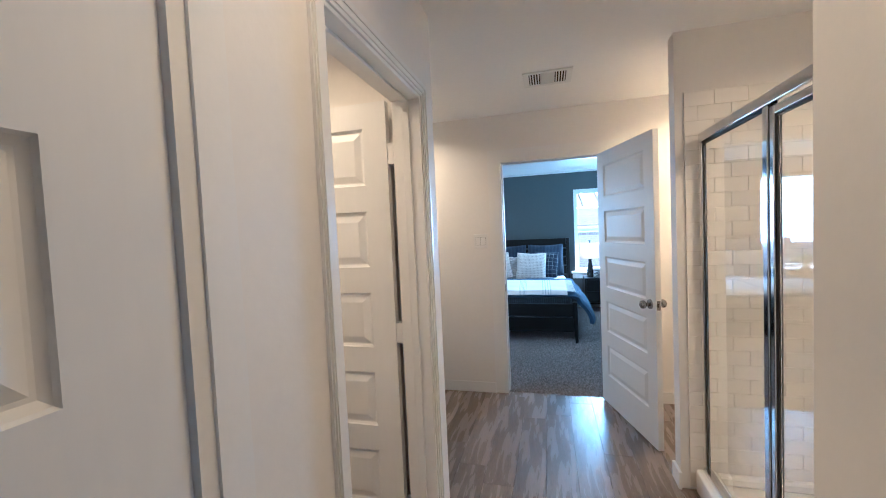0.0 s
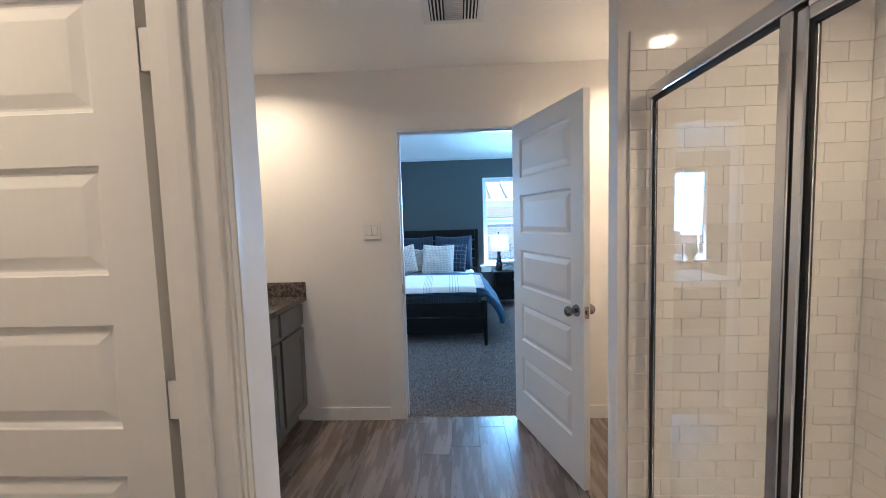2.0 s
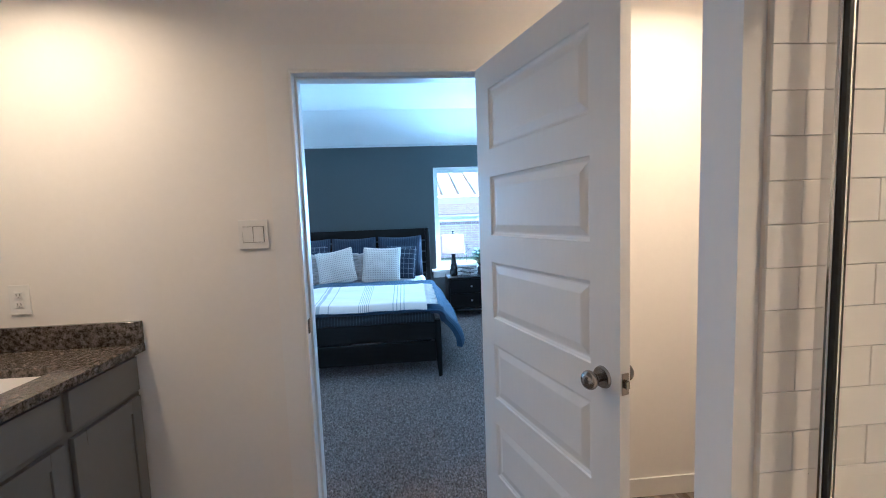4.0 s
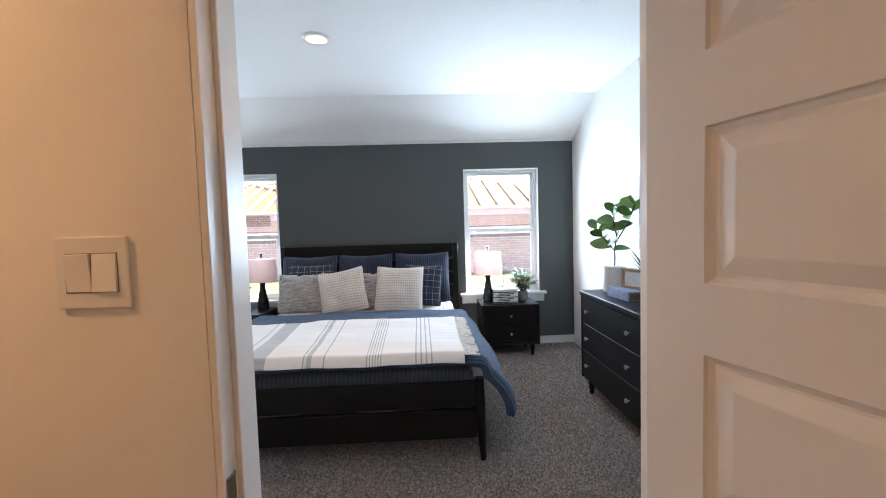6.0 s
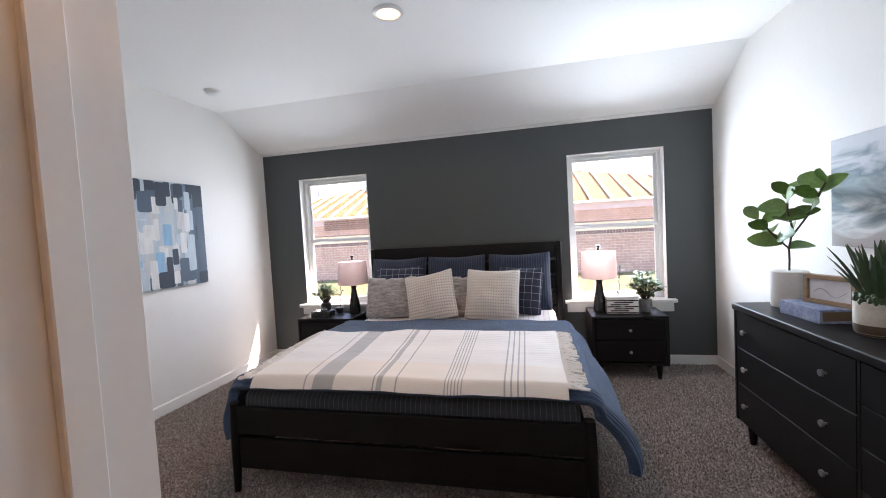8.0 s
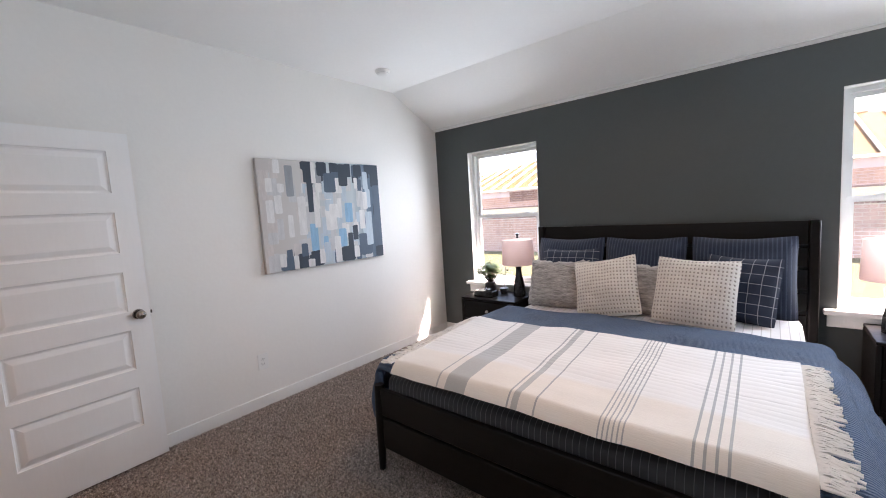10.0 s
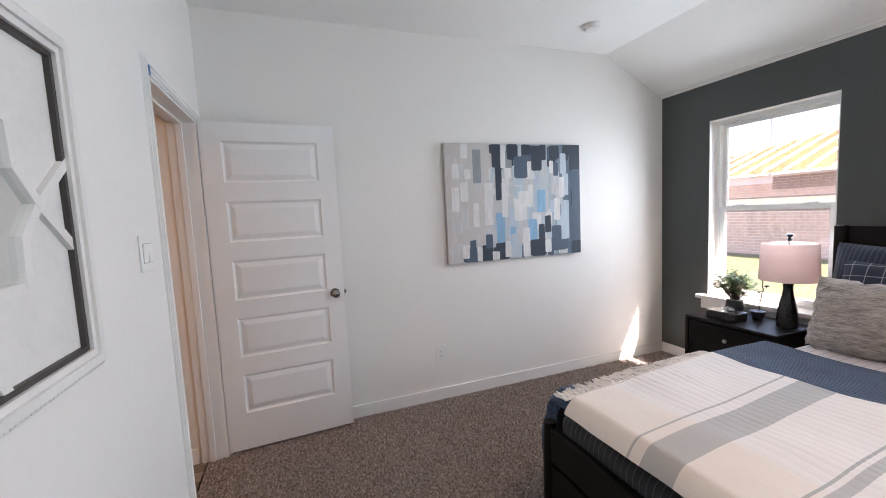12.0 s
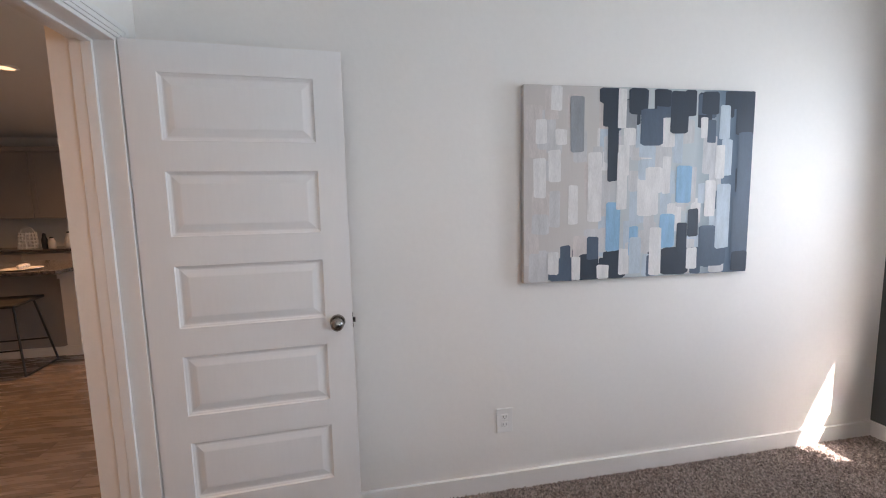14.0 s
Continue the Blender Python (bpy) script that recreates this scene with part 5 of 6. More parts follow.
def tone(u, v):
    """Colour family at a place of the canvas: u along, v up."""
    if u > 0.85:
        return r.choice(["slate", "slate", "navy", "pale"]) if r.random() < 0.55 else None
    if v > 0.82 and u > 0.34:
        return r.choice(["navy", "slate", "slate", "grey", "mist"])
    if v < 0.16 and u > 0.1:
        return r.choice(["navy", "slate", "slate", "mist", "pale"])
    if u < 0.33:
        return r.choice(["beige", "mist", "mist", "beige"])
    if u < 0.80:
        return r.choice(["mist", "pale", "mist", "pale", "white"])
    return r.choice(["mist", "slate", "pale"])


dabs = {k: B() for k in PAINTS}


def dab(u, v, w, h, key, layer):
    x = 0.0362 + layer * 0.000004
    y0, y1 = max(0.004, (u - w / 2) * PW), min(PW - 0.004, (u + w / 2) * PW)
    z0, z1 = max(0.004, v * PH - h * PH / 2), min(PH - 0.004, v * PH + h * PH / 2)
    c = 0.16 * (y1 - y0)
    j = lambda: r.uniform(-0.003, 0.003)
    ring = [(y0 + c, z0 + j()), (y1 - c, z0 + j()), (y1, z0 + c * 0.5), (y1 + j(), z1 - c * 0.5), (y1 - c, z1 + j()), (y0 + c, z1 + j()), (y0 + j(), z1 - c * 0.5), (y0, z0 + c * 0.5)]
    dabs[key].faces.new([dabs[key].verts.new((x, a, b)) for a, b in ring])


for i in range(110):
    u, v = r.uniform(0.01, 0.99), r.uniform(0.02, 0.98)
    key = tone(u, v)
    if key:
        dab(u, v, r.uniform(0.04, 0.075), r.uniform(0.10, 0.22), key, i)
# the dark strokes
DARKS = [(0.35, 0.96, 0.09, 0.09, "navy"), (0.365, 0.73, 0.045, 0.42, "navy"), (0.345, 0.87, 0.05, 0.14, "navy"), (0.47, 0.93, 0.08, 0.13, "navy"), (0.58, 0.95, 0.06, 0.09, "navy"), (0.65, 0.88, 0.08, 0.22, "navy"), (0.53, 0.80, 0.10, 0.19, "slate"),
         (0.79, 0.93, 0.08, 0.12, "navy"), (0.15, 0.05, 0.10, 0.12, "slate"), (0.27, 0.07, 0.08, 0.14, "navy"), (0.285, 0.17, 0.05, 0.12, "slate"), (0.38, 0.08, 0.10, 0.15, "navy"), (0.65, 0.08, 0.13, 0.16, "navy"), (0.68, 0.2, 0.05, 0.18, "navy"), (0.73, 0.29, 0.05, 0.15, "navy"),
         (0.82, 0.10, 0.14, 0.12, "slate"), (0.80, 0.2, 0.08, 0.14, "slate"), (0.80, 0.78, 0.04, 0.12, "slate"), (0.955, 0.88, 0.085, 0.24, "navy"), (0.965, 0.60, 0.07, 0.36, "slate"), (0.955, 0.25, 0.08, 0.36, "slate"), (0.96, 0.06, 0.08, 0.12, "navy"), (0.70, 0.93, 0.05, 0.14, "navy"), (0.90, 0.95, 0.06, 0.10, "navy")]
# the pale and blue ones laid over them
PALES = [(0.215, 0.81, 0.055, 0.28, "grey"), (0.13, 0.94, 0.045, 0.13, "white"), (0.07, 0.77, 0.045, 0.12, "white"), (0.15, 0.745, 0.045, 0.08, "white"), (0.065, 0.54, 0.05, 0.2, "white"), (0.125, 0.6, 0.05, 0.16, "white"), (0.29, 0.49, 0.06, 0.36, "white"),
         (0.2, 0.4, 0.04, 0.2, "white"), (0.405, 0.52, 0.045, 0.3, "white"), (0.40, 0.89, 0.035, 0.2, "white"), (0.435, 0.75, 0.05, 0.09, "white"), (0.54, 0.42, 0.055, 0.16, "white"), (0.6, 0.55, 0.035, 0.2, "white"), (0.765, 0.8, 0.03, 0.11, "white"), (0.845, 0.62, 0.045, 0.18, "white"), (0.805, 0.42, 0.05, 0.2, "white")]
BLUES = [(0.68, 0.5, 0.07, 0.2, "sky"), (0.37, 0.28, 0.06, 0.26, "sky"), (0.61, 0.25, 0.07, 0.18, "sky"), (0.46, 0.2, 0.04, 0.16, "sky"), (0.86, 0.83, 0.05, 0.18, "pale"), (0.87, 0.32, 0.065, 0.36, "pale"), (0.47, 0.12, 0.05, 0.2, "pale"),
         (0.12, 0.1, 0.045, 0.12, "white"), (0.215, 0.06, 0.035, 0.14, "white"), (0.33, 0.04, 0.05, 0.08, "white"), (0.42, 0.09, 0.045, 0.14, "white"), (0.56, 0.14, 0.055, 0.26, "white"), (0.73, 0.09, 0.05, 0.12, "white")]
for i, (u, v, w, h, k) in enumerate(DARKS + BLUES + PALES):
    dab(u, v, w, h, k, 340 + i)
for k, bmx in dabs.items():
    tagged(part("brushwork", bmx, PAINTS[k], pa, k + " brush strokes"), kind="stuff")

# ---- lattice mirror on the south wall ----
MX0, MX1, MZ0, MZ1 = -1.37, -0.58, 1.115, 1.90
M_CREAMLAC = material("cream_lacquer", (0.74, 0.72, 0.69), 0.4, vary=0.04, scale=8, fine=60, bump=0.1)
mi = thing("wall_mirror", "square mirror with white lattice and beaded frame", "mirror", ((MX0 + MX1) / 2, YN + 0.001, (MZ0 + MZ1) / 2))
HW, HH = (MX1 - MX0) / 2, (MZ1 - MZ0) / 2
bm = B()
box(bm, -HW + 0.03, HW - 0.03, 0, 0.008, -HH + 0.03, HH - 0.03)
part("backing", bm, M_WHITEPOT, mi, "white backing panel")
for sgn, vert in ((1, 0), (-1, 0), (1, 1), (-1, 1)):
    bm = B()
    for i0, i1, t0 in ((0.0, 0.018, 0.022), (0.014, 0.034, 0.036), (0.034, 0.05, 0.028)):
        if vert:
            v = [(sgn * (HW - i0), -HH + i0), (sgn * (HW - i0), HH - i0), (sgn * (HW - i1), HH - i1), (sgn * (HW - i1), -HH + i1)]
        else:
            v = [(-HW + i0, sgn * (HH - i0)), (HW - i0, sgn * (HH - i0)), (HW - i1, sgn * (HH - i1)), (-HW + i1, sgn * (HH - i1))]
        lo = [bm.verts.new((x, 0.0, z)) for x, z in v]
        hi = [bm.verts.new((x, t0, z)) for x, z in v]
        bm.faces.new(hi)
        for q in range(4):
            w = (q + 1) % 4
            bm.faces.new((lo[q], lo[w], hi[w], hi[q]))
    part("frame_side", bm, M_CREAMLAC, mi)
bm = B()
for i in range(56):
    f = i / 55 * 2 - 1
    for p in ((f * (HW - 0.005), -HH + 0.005), (f * (HW - 0.005), HH - 0.005)):
        ball(bm, (p[0], 0.022, p[1]), 0.006, u=6, v=4)
for i in range(38):
    f = i / 37 * 2 - 1
    for p in ((-HW + 0.005, f * (HH - 0.005)), (HW - 0.005, f * (HH - 0.005))):
        ball(bm, (p[0], 0.022, p[1]), 0.006, u=6, v=4)
tagged(part("beading", bm, M_CREAMLAC, mi, "small round beads", True), kind="stuff")
# dark strips along the inner frame edge, coloured as the deep rim's shadow
DK = material("rim_shade_dark", (0.05, 0.043, 0.04), 0.5, vary=0.2)
for b_ in ((-HW + 0.05, -HW + 0.062, -HH + 0.05, HH - 0.05), (HW - 0.062, HW - 0.05, -HH + 0.05, HH - 0.05), (-HW + 0.062, HW - 0.062, -HH + 0.05, -HH + 0.062), (-HW + 0.062, HW - 0.062, HH - 0.062, HH - 0.05)):
    bm = B()
    box(bm, b_[0], b_[1], 0.008, 0.020, b_[2], b_[3])
    part("rim_shade", bm, DK, mi, "dark strip for the shade inside the frame")
SR = 0.225
st = [(math.cos(math.pi * i / 8) * (SR if i % 2 == 0 else 0.178), math.sin(math.pi * i / 8) * (SR if i % 2 == 0 else 0.178)) for i in range(16)]
bm = B()
bm.faces.new([bm.verts.new((x, 0.0105, z)) for x, z in st])
part("mirror_glass", bm, M_MIRROR, mi, "star-shaped mirror glass")


def lattice_bar(p, q, w=0.011, y0=0.008, y1=0.02):
    bm = B()
    p, q = Vector((p[0], 0, p[1])), Vector((q[0], 0, q[1]))
    d = (q - p).normalized()
    s = Vector((d.z, 0, -d.x)) * w
    p, q = p - d * w * 0.4, q + d * w * 0.4
    lo = [bm.verts.new(c + Vector((0, y0, 0))) for c in (p + s, q + s, q - s, p - s)]
    hi = [bm.verts.new(c + Vector((0, y1, 0))) for c in (p + s, q + s, q - s, p - s)]
    bm.faces.new(hi)
    for a in range(4):
        c = (a + 1) % 4
        bm.faces.new((lo[a], lo[c], hi[c], hi[a]))
    part("lattice_bar", bm, M_CREAMLAC, mi)


for i in range(16):
    lattice_bar(st[i], st[(i + 1) % 16], y1=0.021 + 0.0006 * (i % 2))
EX, EZ = HW - 0.045, HH - 0.045
for d in (-1, 1):
    for sx in (-1, 1):
        lattice_bar((SR * sx, 0), (EX * sx, 0.10 * d), y1=0.020 + 0.0004 * d)
        lattice_bar((0, SR * sx), (0.075 * d, EZ * sx), y1=0.020 + 0.0004 * d)


# ---- switches, outlets, ceiling fittings ----
def switch_plate(at, turn, label, gangs=2):
    t = thing("light_switch", label, "switch", at, turn)
    w = 0.124 if gangs == 2 else 0.07
    bm = B()
    box(bm, -w / 2, w / 2, -0.007, 0, -0.063, 0.063, 0.003, 2)
    part("plate", bm, M_PLASTIC, t)
    for i in range(gangs):
        cx = (i - (gangs - 1) / 2) * 0.0445
        # flat grey plate whose rim shows as the shading in the rocker's gap
        bm = B()
        box(bm, cx - 0.0222, cx + 0.0222, -0.0076, -0.0068, -0.0345, 0.0345)
        part("gap_shade", bm, M_SHADOWGAP, t, "thin grey rim for the gap's shade round the rocker")
        bm = B()
        box(bm, cx - 0.0208, cx + 0.0208, -0.0125, -0.005, -0.033, 0.033, 0.001)
        for v in bm.verts:
            if v.co.z * (1 if i % 2 else -1) > 0 and v.co.y < -0.007:
                v.co.y += 0.004
        part("rocker", bm, M_TRIM, t, "brighter white rocker")
    return t


def outlet(at, turn, label):
    t = thing("wall_outlet", label, "outlet", at, turn)
    bm = B()
    box(bm, -0.041, 0.041, -0.006, 0, -0.063, 0.063, 0.003, 2)
    part("plate", bm, M_PLASTIC, t)
    for z in (-0.02, 0.02):
        bm = B()
        box(bm, -0.017, 0.017, -0.009, -0.005, z - 0.014, z + 0.014, 0.003)
        rc = part("receptacle", bm, M_PLASTIC, t)
        bm = B()
        # raised black blocks give the slots' inner shade; no holes are cut
        for dx in (-0.007, 0.007):
            box(bm, dx - 0.0012, dx + 0.0012, -0.0098, -0.0088, z - 0.003, z + 0.007)
        cone(bm, (0, -0.0088, z - 0.008), (0, -0.0098, z - 0.008), 0.002, 0.002, 8)
        part("slots", bm, M_DARKGAP, rc)
    return t


switch_plate((-0.546, YB, 1.364), 0, "white double rocker switch by the bathroom doorway")
switch_plate((-1.82, YN, 1.36), 180, "white double rocker switch beside the kitchen doorway")
outlet((-2.97, 4.998, 0.367), 90, "white duplex outlet low on the wall")
outlet((-1.505, YB, 1.13), 0, "white duplex outlet above the vanity")
bm = B()
box(bm, -2.035, -2.015, YN + 0.0185, YN + 0.0195, 2.035, 2.075)
solid("painter_tape", bm, material("blue_tape", (0.05, 0.16, 0.38), 0.7), "scrap of blue tape on the door casing", "tape")


def can_light(x, y, z):
    t = thing("recessed_light", "white recessed ceiling light, switched on", "ceiling light", (x, y, z), group="recessed lights")
    bm = B()
    lathe(bm, [(0.072, 0.0), (0.094, -0.001), (0.096, -0.004), (0.078, -0.012), (0.072, -0.012)], 36, cap=False)
    part("trim_ring", bm, M_PLASTIC, t, smooth=True)
    bm = B()
    lathe(bm, [(0.072, -0.006), (0.05, -0.008), (0.001, -0.009)], 36, cap=False)
    part("diffuser", bm, M_LAMPGLOW, t, "glowing warm diffuser", True)


# includes fittings for the added hall and doorway cans, which stay out of view
for cx, cy, cz, cw in CANS:
    can_light(cx, cy, cz)
sm = thing("smoke_detector", "round white smoke detector on the ceiling", "smoke detector", (-2.55, 6.13, HC))
bm = B()
lathe(bm, [(0.066, 0), (0.066, -0.012), (0.060, -0.018), (0.052, -0.030), (0.036, -0.038), (0.001, -0.040)], 32)
part("body", bm, M_PLASTIC, sm, smooth=True)
bm = B()
lathe(bm, [(0.0555, -0.0215), (0.0535, -0.0285)], 32, cap=False)
part("vent_band", bm, material("grey_vent", (0.25, 0.25, 0.25), 0.6), sm, "grey vent slot")
ve = thing("ceiling_vent", "white metal ceiling register with dark slots", "vent", (0.064, 2.655, HB))
bm = B()
for b_ in ((-0.155, 0.155, -0.13, -0.10), (-0.155, 0.155, 0.10, 0.13), (-0.155, -0.118, -0.10, 0.10), (0.118, 0.155, -0.10, 0.10)):
    box(bm, b_[0], b_[1], b_[2], b_[3], -0.008, 0, 0.002)
part("frame", bm, M_PLASTIC, ve)
# black sheet under the uncut ceiling, coloured as the duct's darkness
bm = B()
box(bm, -0.118, 0.118, -0.10, 0.10, -0.002, -0.001)
part("backing", bm, M_DARKGAP, ve, "black sheet for the shade in the duct")
for i in range(4):
    for s in (-1, 1):
        bm = B()
        xx = s * (0.108 - i * 0.017)
        box(bm, xx - 0.0035, xx + 0.0035, -0.10, 0.10, -0.009, -0.002)
        part("slat", bm, M_PLASTIC, ve)
for i in range(11):
    bm = B()
    yy = -0.092 + i * 0.0184
    box(bm, -0.046, 0.046, yy - 0.0028, yy + 0.0028, -0.009, -0.002)
    part("slat", bm, M_PLASTIC, ve)

# ---- vanity ----
M_GRANITE = material("speckled_granite", (0.24, 0.20, 0.175), 0.14, vary=0.5, scale=60, fine=190, bump=0, dark=(0.020, 0.018, 0.017), span=(0.40, 0.66))
M_SINK = material("white_porcelain", (0.82, 0.80, 0.78), 0.12, vary=0.01, bump=0)
VX0, VX1, VY0, VY1, VT = -1.62, -1.06, 1.66, YB, 0.915
vn = thing("vanity_cabinet", "grey painted bathroom vanity cabinet with drawer fronts", "cabinet", (0, 0, 0))
bm = B()
box(bm, VX0, VX1 - 0.02, VY0, VY1 - 0.002, 0.10, 0.70)
box(bm, VX1 - 0.045, VX1 - 0.02, VY0, VY1 - 0.002, 0.70, VT - 0.032)
box(bm, VX0, VX1 - 0.08, VY0, VY1 - 0.002, 0, 0.10)
part("body", bm, M_GREYCAB, vn)


def shaker(parent, name, y0, y1, z0, z1, panel):
    bm = B()
    x0, x1 = VX1 - 0.02, VX1
    if not panel:
        box(bm, x0, x1, y0, y1, z0, z1, 0.002)
    else:
        f = 0.055
        box(bm, x0, x1, y0, y0 + f, z0, z1, 0.0015)
        box(bm, x0, x1, y1 - f, y1, z0, z1, 0.0015)
        box(bm, x0, x1, y0 + f, y1 - f, z0, z0 + f)
        box(bm, x0, x1, y0 + f, y1 - f, z1 - f, z1)
    front = part(name, bm, M_GREYCAB, parent)
    if panel:
        bm = B()
        box(bm, x0, x1 - 0.008, y0 + f, y1 - f, z0 + f, z1 - f)
        part("panel", bm, M_GREYCAB, front)


for y0, y1 in ((3.02, 3.36), (2.615, 2.985), (2.20, 2.58), (1.70, 2.165)):
    shaker(vn, "drawer_front", y0, y1, 0.72, 0.865, False)
    shaker(vn, "cabinet_door", y0, y1, 0.125, 0.695, True)
ct = thing("countertop", "dark speckled granite countertop with backsplash", "countertop", (0, 0, 0))
SX0, SX1, SY0, SY1 = -1.50, -1.16, 2.72, 3.13
bm = B()
for b_ in ((VX0, VX1 + 0.025, VY0, SY0), (VX0, VX1 + 0.025, SY1, VY1), (VX0, SX0, SY0, SY1), (SX1, VX1 + 0.025, SY0, SY1)):
    box(bm, b_[0], b_[1], b_[2], b_[3], VT - 0.032, VT)
part("slab", bm, M_GRANITE, ct)
bm = B()
box(bm, VX0 + 0.02, VX1 + 0.025, VY1 - 0.02, VY1, VT, VT + 0.1, 0.002)
part("side_splash", bm, M_GRANITE, ct)
bm = B()
box(bm, VX0, VX0 + 0.02, VY0, VY1, VT, VT + 0.1, 0.002)
part("backsplash", bm, M_GRANITE, ct)
bm = B()
rings = []
for k, (ins, z) in enumerate(((0, VT - 0.03), (0.008, VT - 0.08), (0.03, VT - 0.14), (0.08, VT - 0.16))):
    rings.append([bm.verts.new(c) for c in ((SX0 + ins, SY0 + ins, z), (SX1 - ins, SY0 + ins, z), (SX1 - ins, SY1 - ins, z), (SX0 + ins, SY1 - ins, z))])
for a, c in zip(rings, rings[1:]):
    for i in range(4):
        j = (i + 1) % 4
        bm.faces.new((a[i], a[j], c[j], c[i]))
bm.faces.new(rings[-1])
sink = tagged(part("sink", bm, M_SINK, ct, "white undermount basin"))
fa = thing("faucet", "chrome two-handle bathroom faucet", "faucet", (-1.555, 2.925, VT))
bm = B()
box(bm, -0.025, 0.025, -0.085, 0.085, 0, 0.012, 0.008, 3)
part("base", bm, M_CHROME, fa, smooth=True)
bm = B()
tube(bm, [Vector(p) for p in ((0, 0, 0.01), (0.0, 0, 0.06), (0.02, 0, 0.105), (0.06, 0, 0.12), (0.10, 0, 0.105), (0.115, 0, 0.085))], 0.012, 12)
part("spout", bm, M_CHROME, fa, smooth=True)
for s in (-1, 1):
    bm = B()
    lathe(bm, [(0.018, 0.012), (0.016, 0.04), (0.012, 0.05)], 16, (0, s * 0.06, 0))
    tube(bm, [Vector((0, s * 0.06, 0.05)), Vector((0.0, s * 0.10, 0.075)), Vector((0.005, s * 0.135, 0.078))], 0.007, 10)
    part("handle", bm, M_CHROME, fa, smooth=True)
bm = B()
box(bm, VX0 + 0.001, VX0 + 0.006, 1.75, 3.355, 1.03, 2.10)
vm = solid("vanity_mirror", bm, M_MIRROR, "frameless rectangular mirror above the vanity", "mirror")
# leafy plant standing on the counter
vp = thing("counter_plant", "dark leafy plant in a white pot on the counter", "plant", (-1.33, 2.22, VT))
pot(vp, [(0.05, 0), (0.065, 0.10), (0.068, 0.105)], M_WHITEPOT, "white pot", 0.095, 0.058)
bm = B()
r = random.Random(3)
stm = B()
for i in range(16):
    an = i * 2.4
    tip = Vector((0.13 * math.cos(an), 0.16 * math.sin(an), 0.2 + 0.022 * i))
    tube(stm, [Vector((0, 0, 0.09)), tip * 0.6 + Vector((0, 0, 0.05)), tip], 0.003, 5)
    leaf(bm, tip, (math.cos(an), math.sin(an), 0.4), 0.12, 0.085, 0.4, 0.2, n=6)
for tip in (Vector((0.12, 0.15, 0.42)), Vector((0.13, 0.13, 0.34)), Vector((0.11, 0.15, 0.24))):
    tube(stm, [Vector((0, 0, 0.09)), tip * 0.6 + Vector((0, 0, 0.06)), tip], 0.003, 5)
    leaf(bm, tip, (0.6, 0.3, 0.35), 0.11, 0.09, 0.3, 0.2, up=Vector((0.2, -1, 0.3)), n=6)
part("stem", stm, M_STEM, vp)
tagged(part("foliage", bm, M_LEAFBLUE, vp, "dark green round leaves", True), kind="stuff")

# ---- shower ----
GX, GY0, GY1, GZ0, GZ1 = 0.815, 0.70, 2.222, 0.135, 1.905
pan = thing("shower_pan", "white acrylic shower base with raised curb", "shower base", (0, 0, 0))
bm = B()
box(bm, 0.765, 0.865, 0.692, 2.25, 0, 0.13, 0.015, 3)
part("curb", bm, M_PAN, pan, smooth=True)
bm = B()
box(bm, 0.865, 1.652, 0.692, 2.25, 0, 0.07)
box(bm, 1.60, 1.652, 0.692, 2.25, 0.07, 0.12, 0.01)
box(bm, 0.865, 1.60, 2.205, 2.25, 0.07, 0.12, 0.01)
part("basin", bm, M_PAN, pan)
enc = thing("shower_enclosure", "chrome-framed glass shower enclosure, door shut", "shower enclosure", (0, 0, 0))
def bar(name, b_, mat=M_CHROME, bev=0.004, lab=""):
    bm = B()
    box(bm, *b_, bev, 2)
    return part(name, bm, mat, enc, lab)
bar("header", (GX - 0.022, GX + 0.022, GY0, GY1, GZ1 - 0.045, GZ1))
bar("bottom_track", (GX - 0.022, GX + 0.022, GY0, GY1, 0.13, 0.155))
bar("wall_channel", (GX - 0.014, GX + 0.014, GY1 - 0.022, GY1 + 0.0, 0.155, GZ1 - 0.045))
bar("wall_channel", (GX - 0.014, GX + 0.014, GY0, GY0 + 0.022, 0.155, GZ1 - 0.045))
bar("centre_post", (GX - 0.018, GX + 0.018, 1.572, 1.607, 0.155, GZ1 - 0.045))
bar("gasket", (GX - 0.010, GX + 0.010, 1.564, 1.571, 0.156, GZ1 - 0.046), M_BLACKRUB, 0.0, "black seal strip")
bar("gasket", (GX - 0.008, GX + 0.008, GY1 - 0.030, GY1 - 0.0225, 0.156, GZ1 - 0.046), M_BLACKRUB, 0.0, "black seal strip")
bar("gasket", (GX - 0.008, GX + 0.008, 1.608, GY1 - 0.031, GZ1 - 0.056, GZ1 - 0.046), M_BLACKRUB, 0.0, "black seal strip")
for b_ in ((1.535, 1.562, 0.165, GZ1 - 0.055), (GY0 + 0.024, GY0 + 0.05, 0.165, GZ1 - 0.055)):
    bar("door_stile", (GX - 0.016, GX + 0.016, b_[0], b_[1], b_[2], b_[3]))
bar("door_rail", (GX - 0.014, GX + 0.014, GY0 + 0.05, 1.535, GZ1 - 0.085, GZ1 - 0.055))
bar("door_rail", (GX - 0.014, GX + 0.014, GY0 + 0.05, 1.535, 0.165, 0.195))
bar("gasket", (GX - 0.008, GX + 0.008, 1.525, 1.534, 0.196, GZ1 - 0.086), M_BLACKRUB, 0.0, "black seal strip")
bar("gasket", (GX - 0.008, GX + 0.008, GY0 + 0.052, 1.524, GZ1 - 0.094, GZ1 - 0.086), M_BLACKRUB, 0.0, "black seal strip")
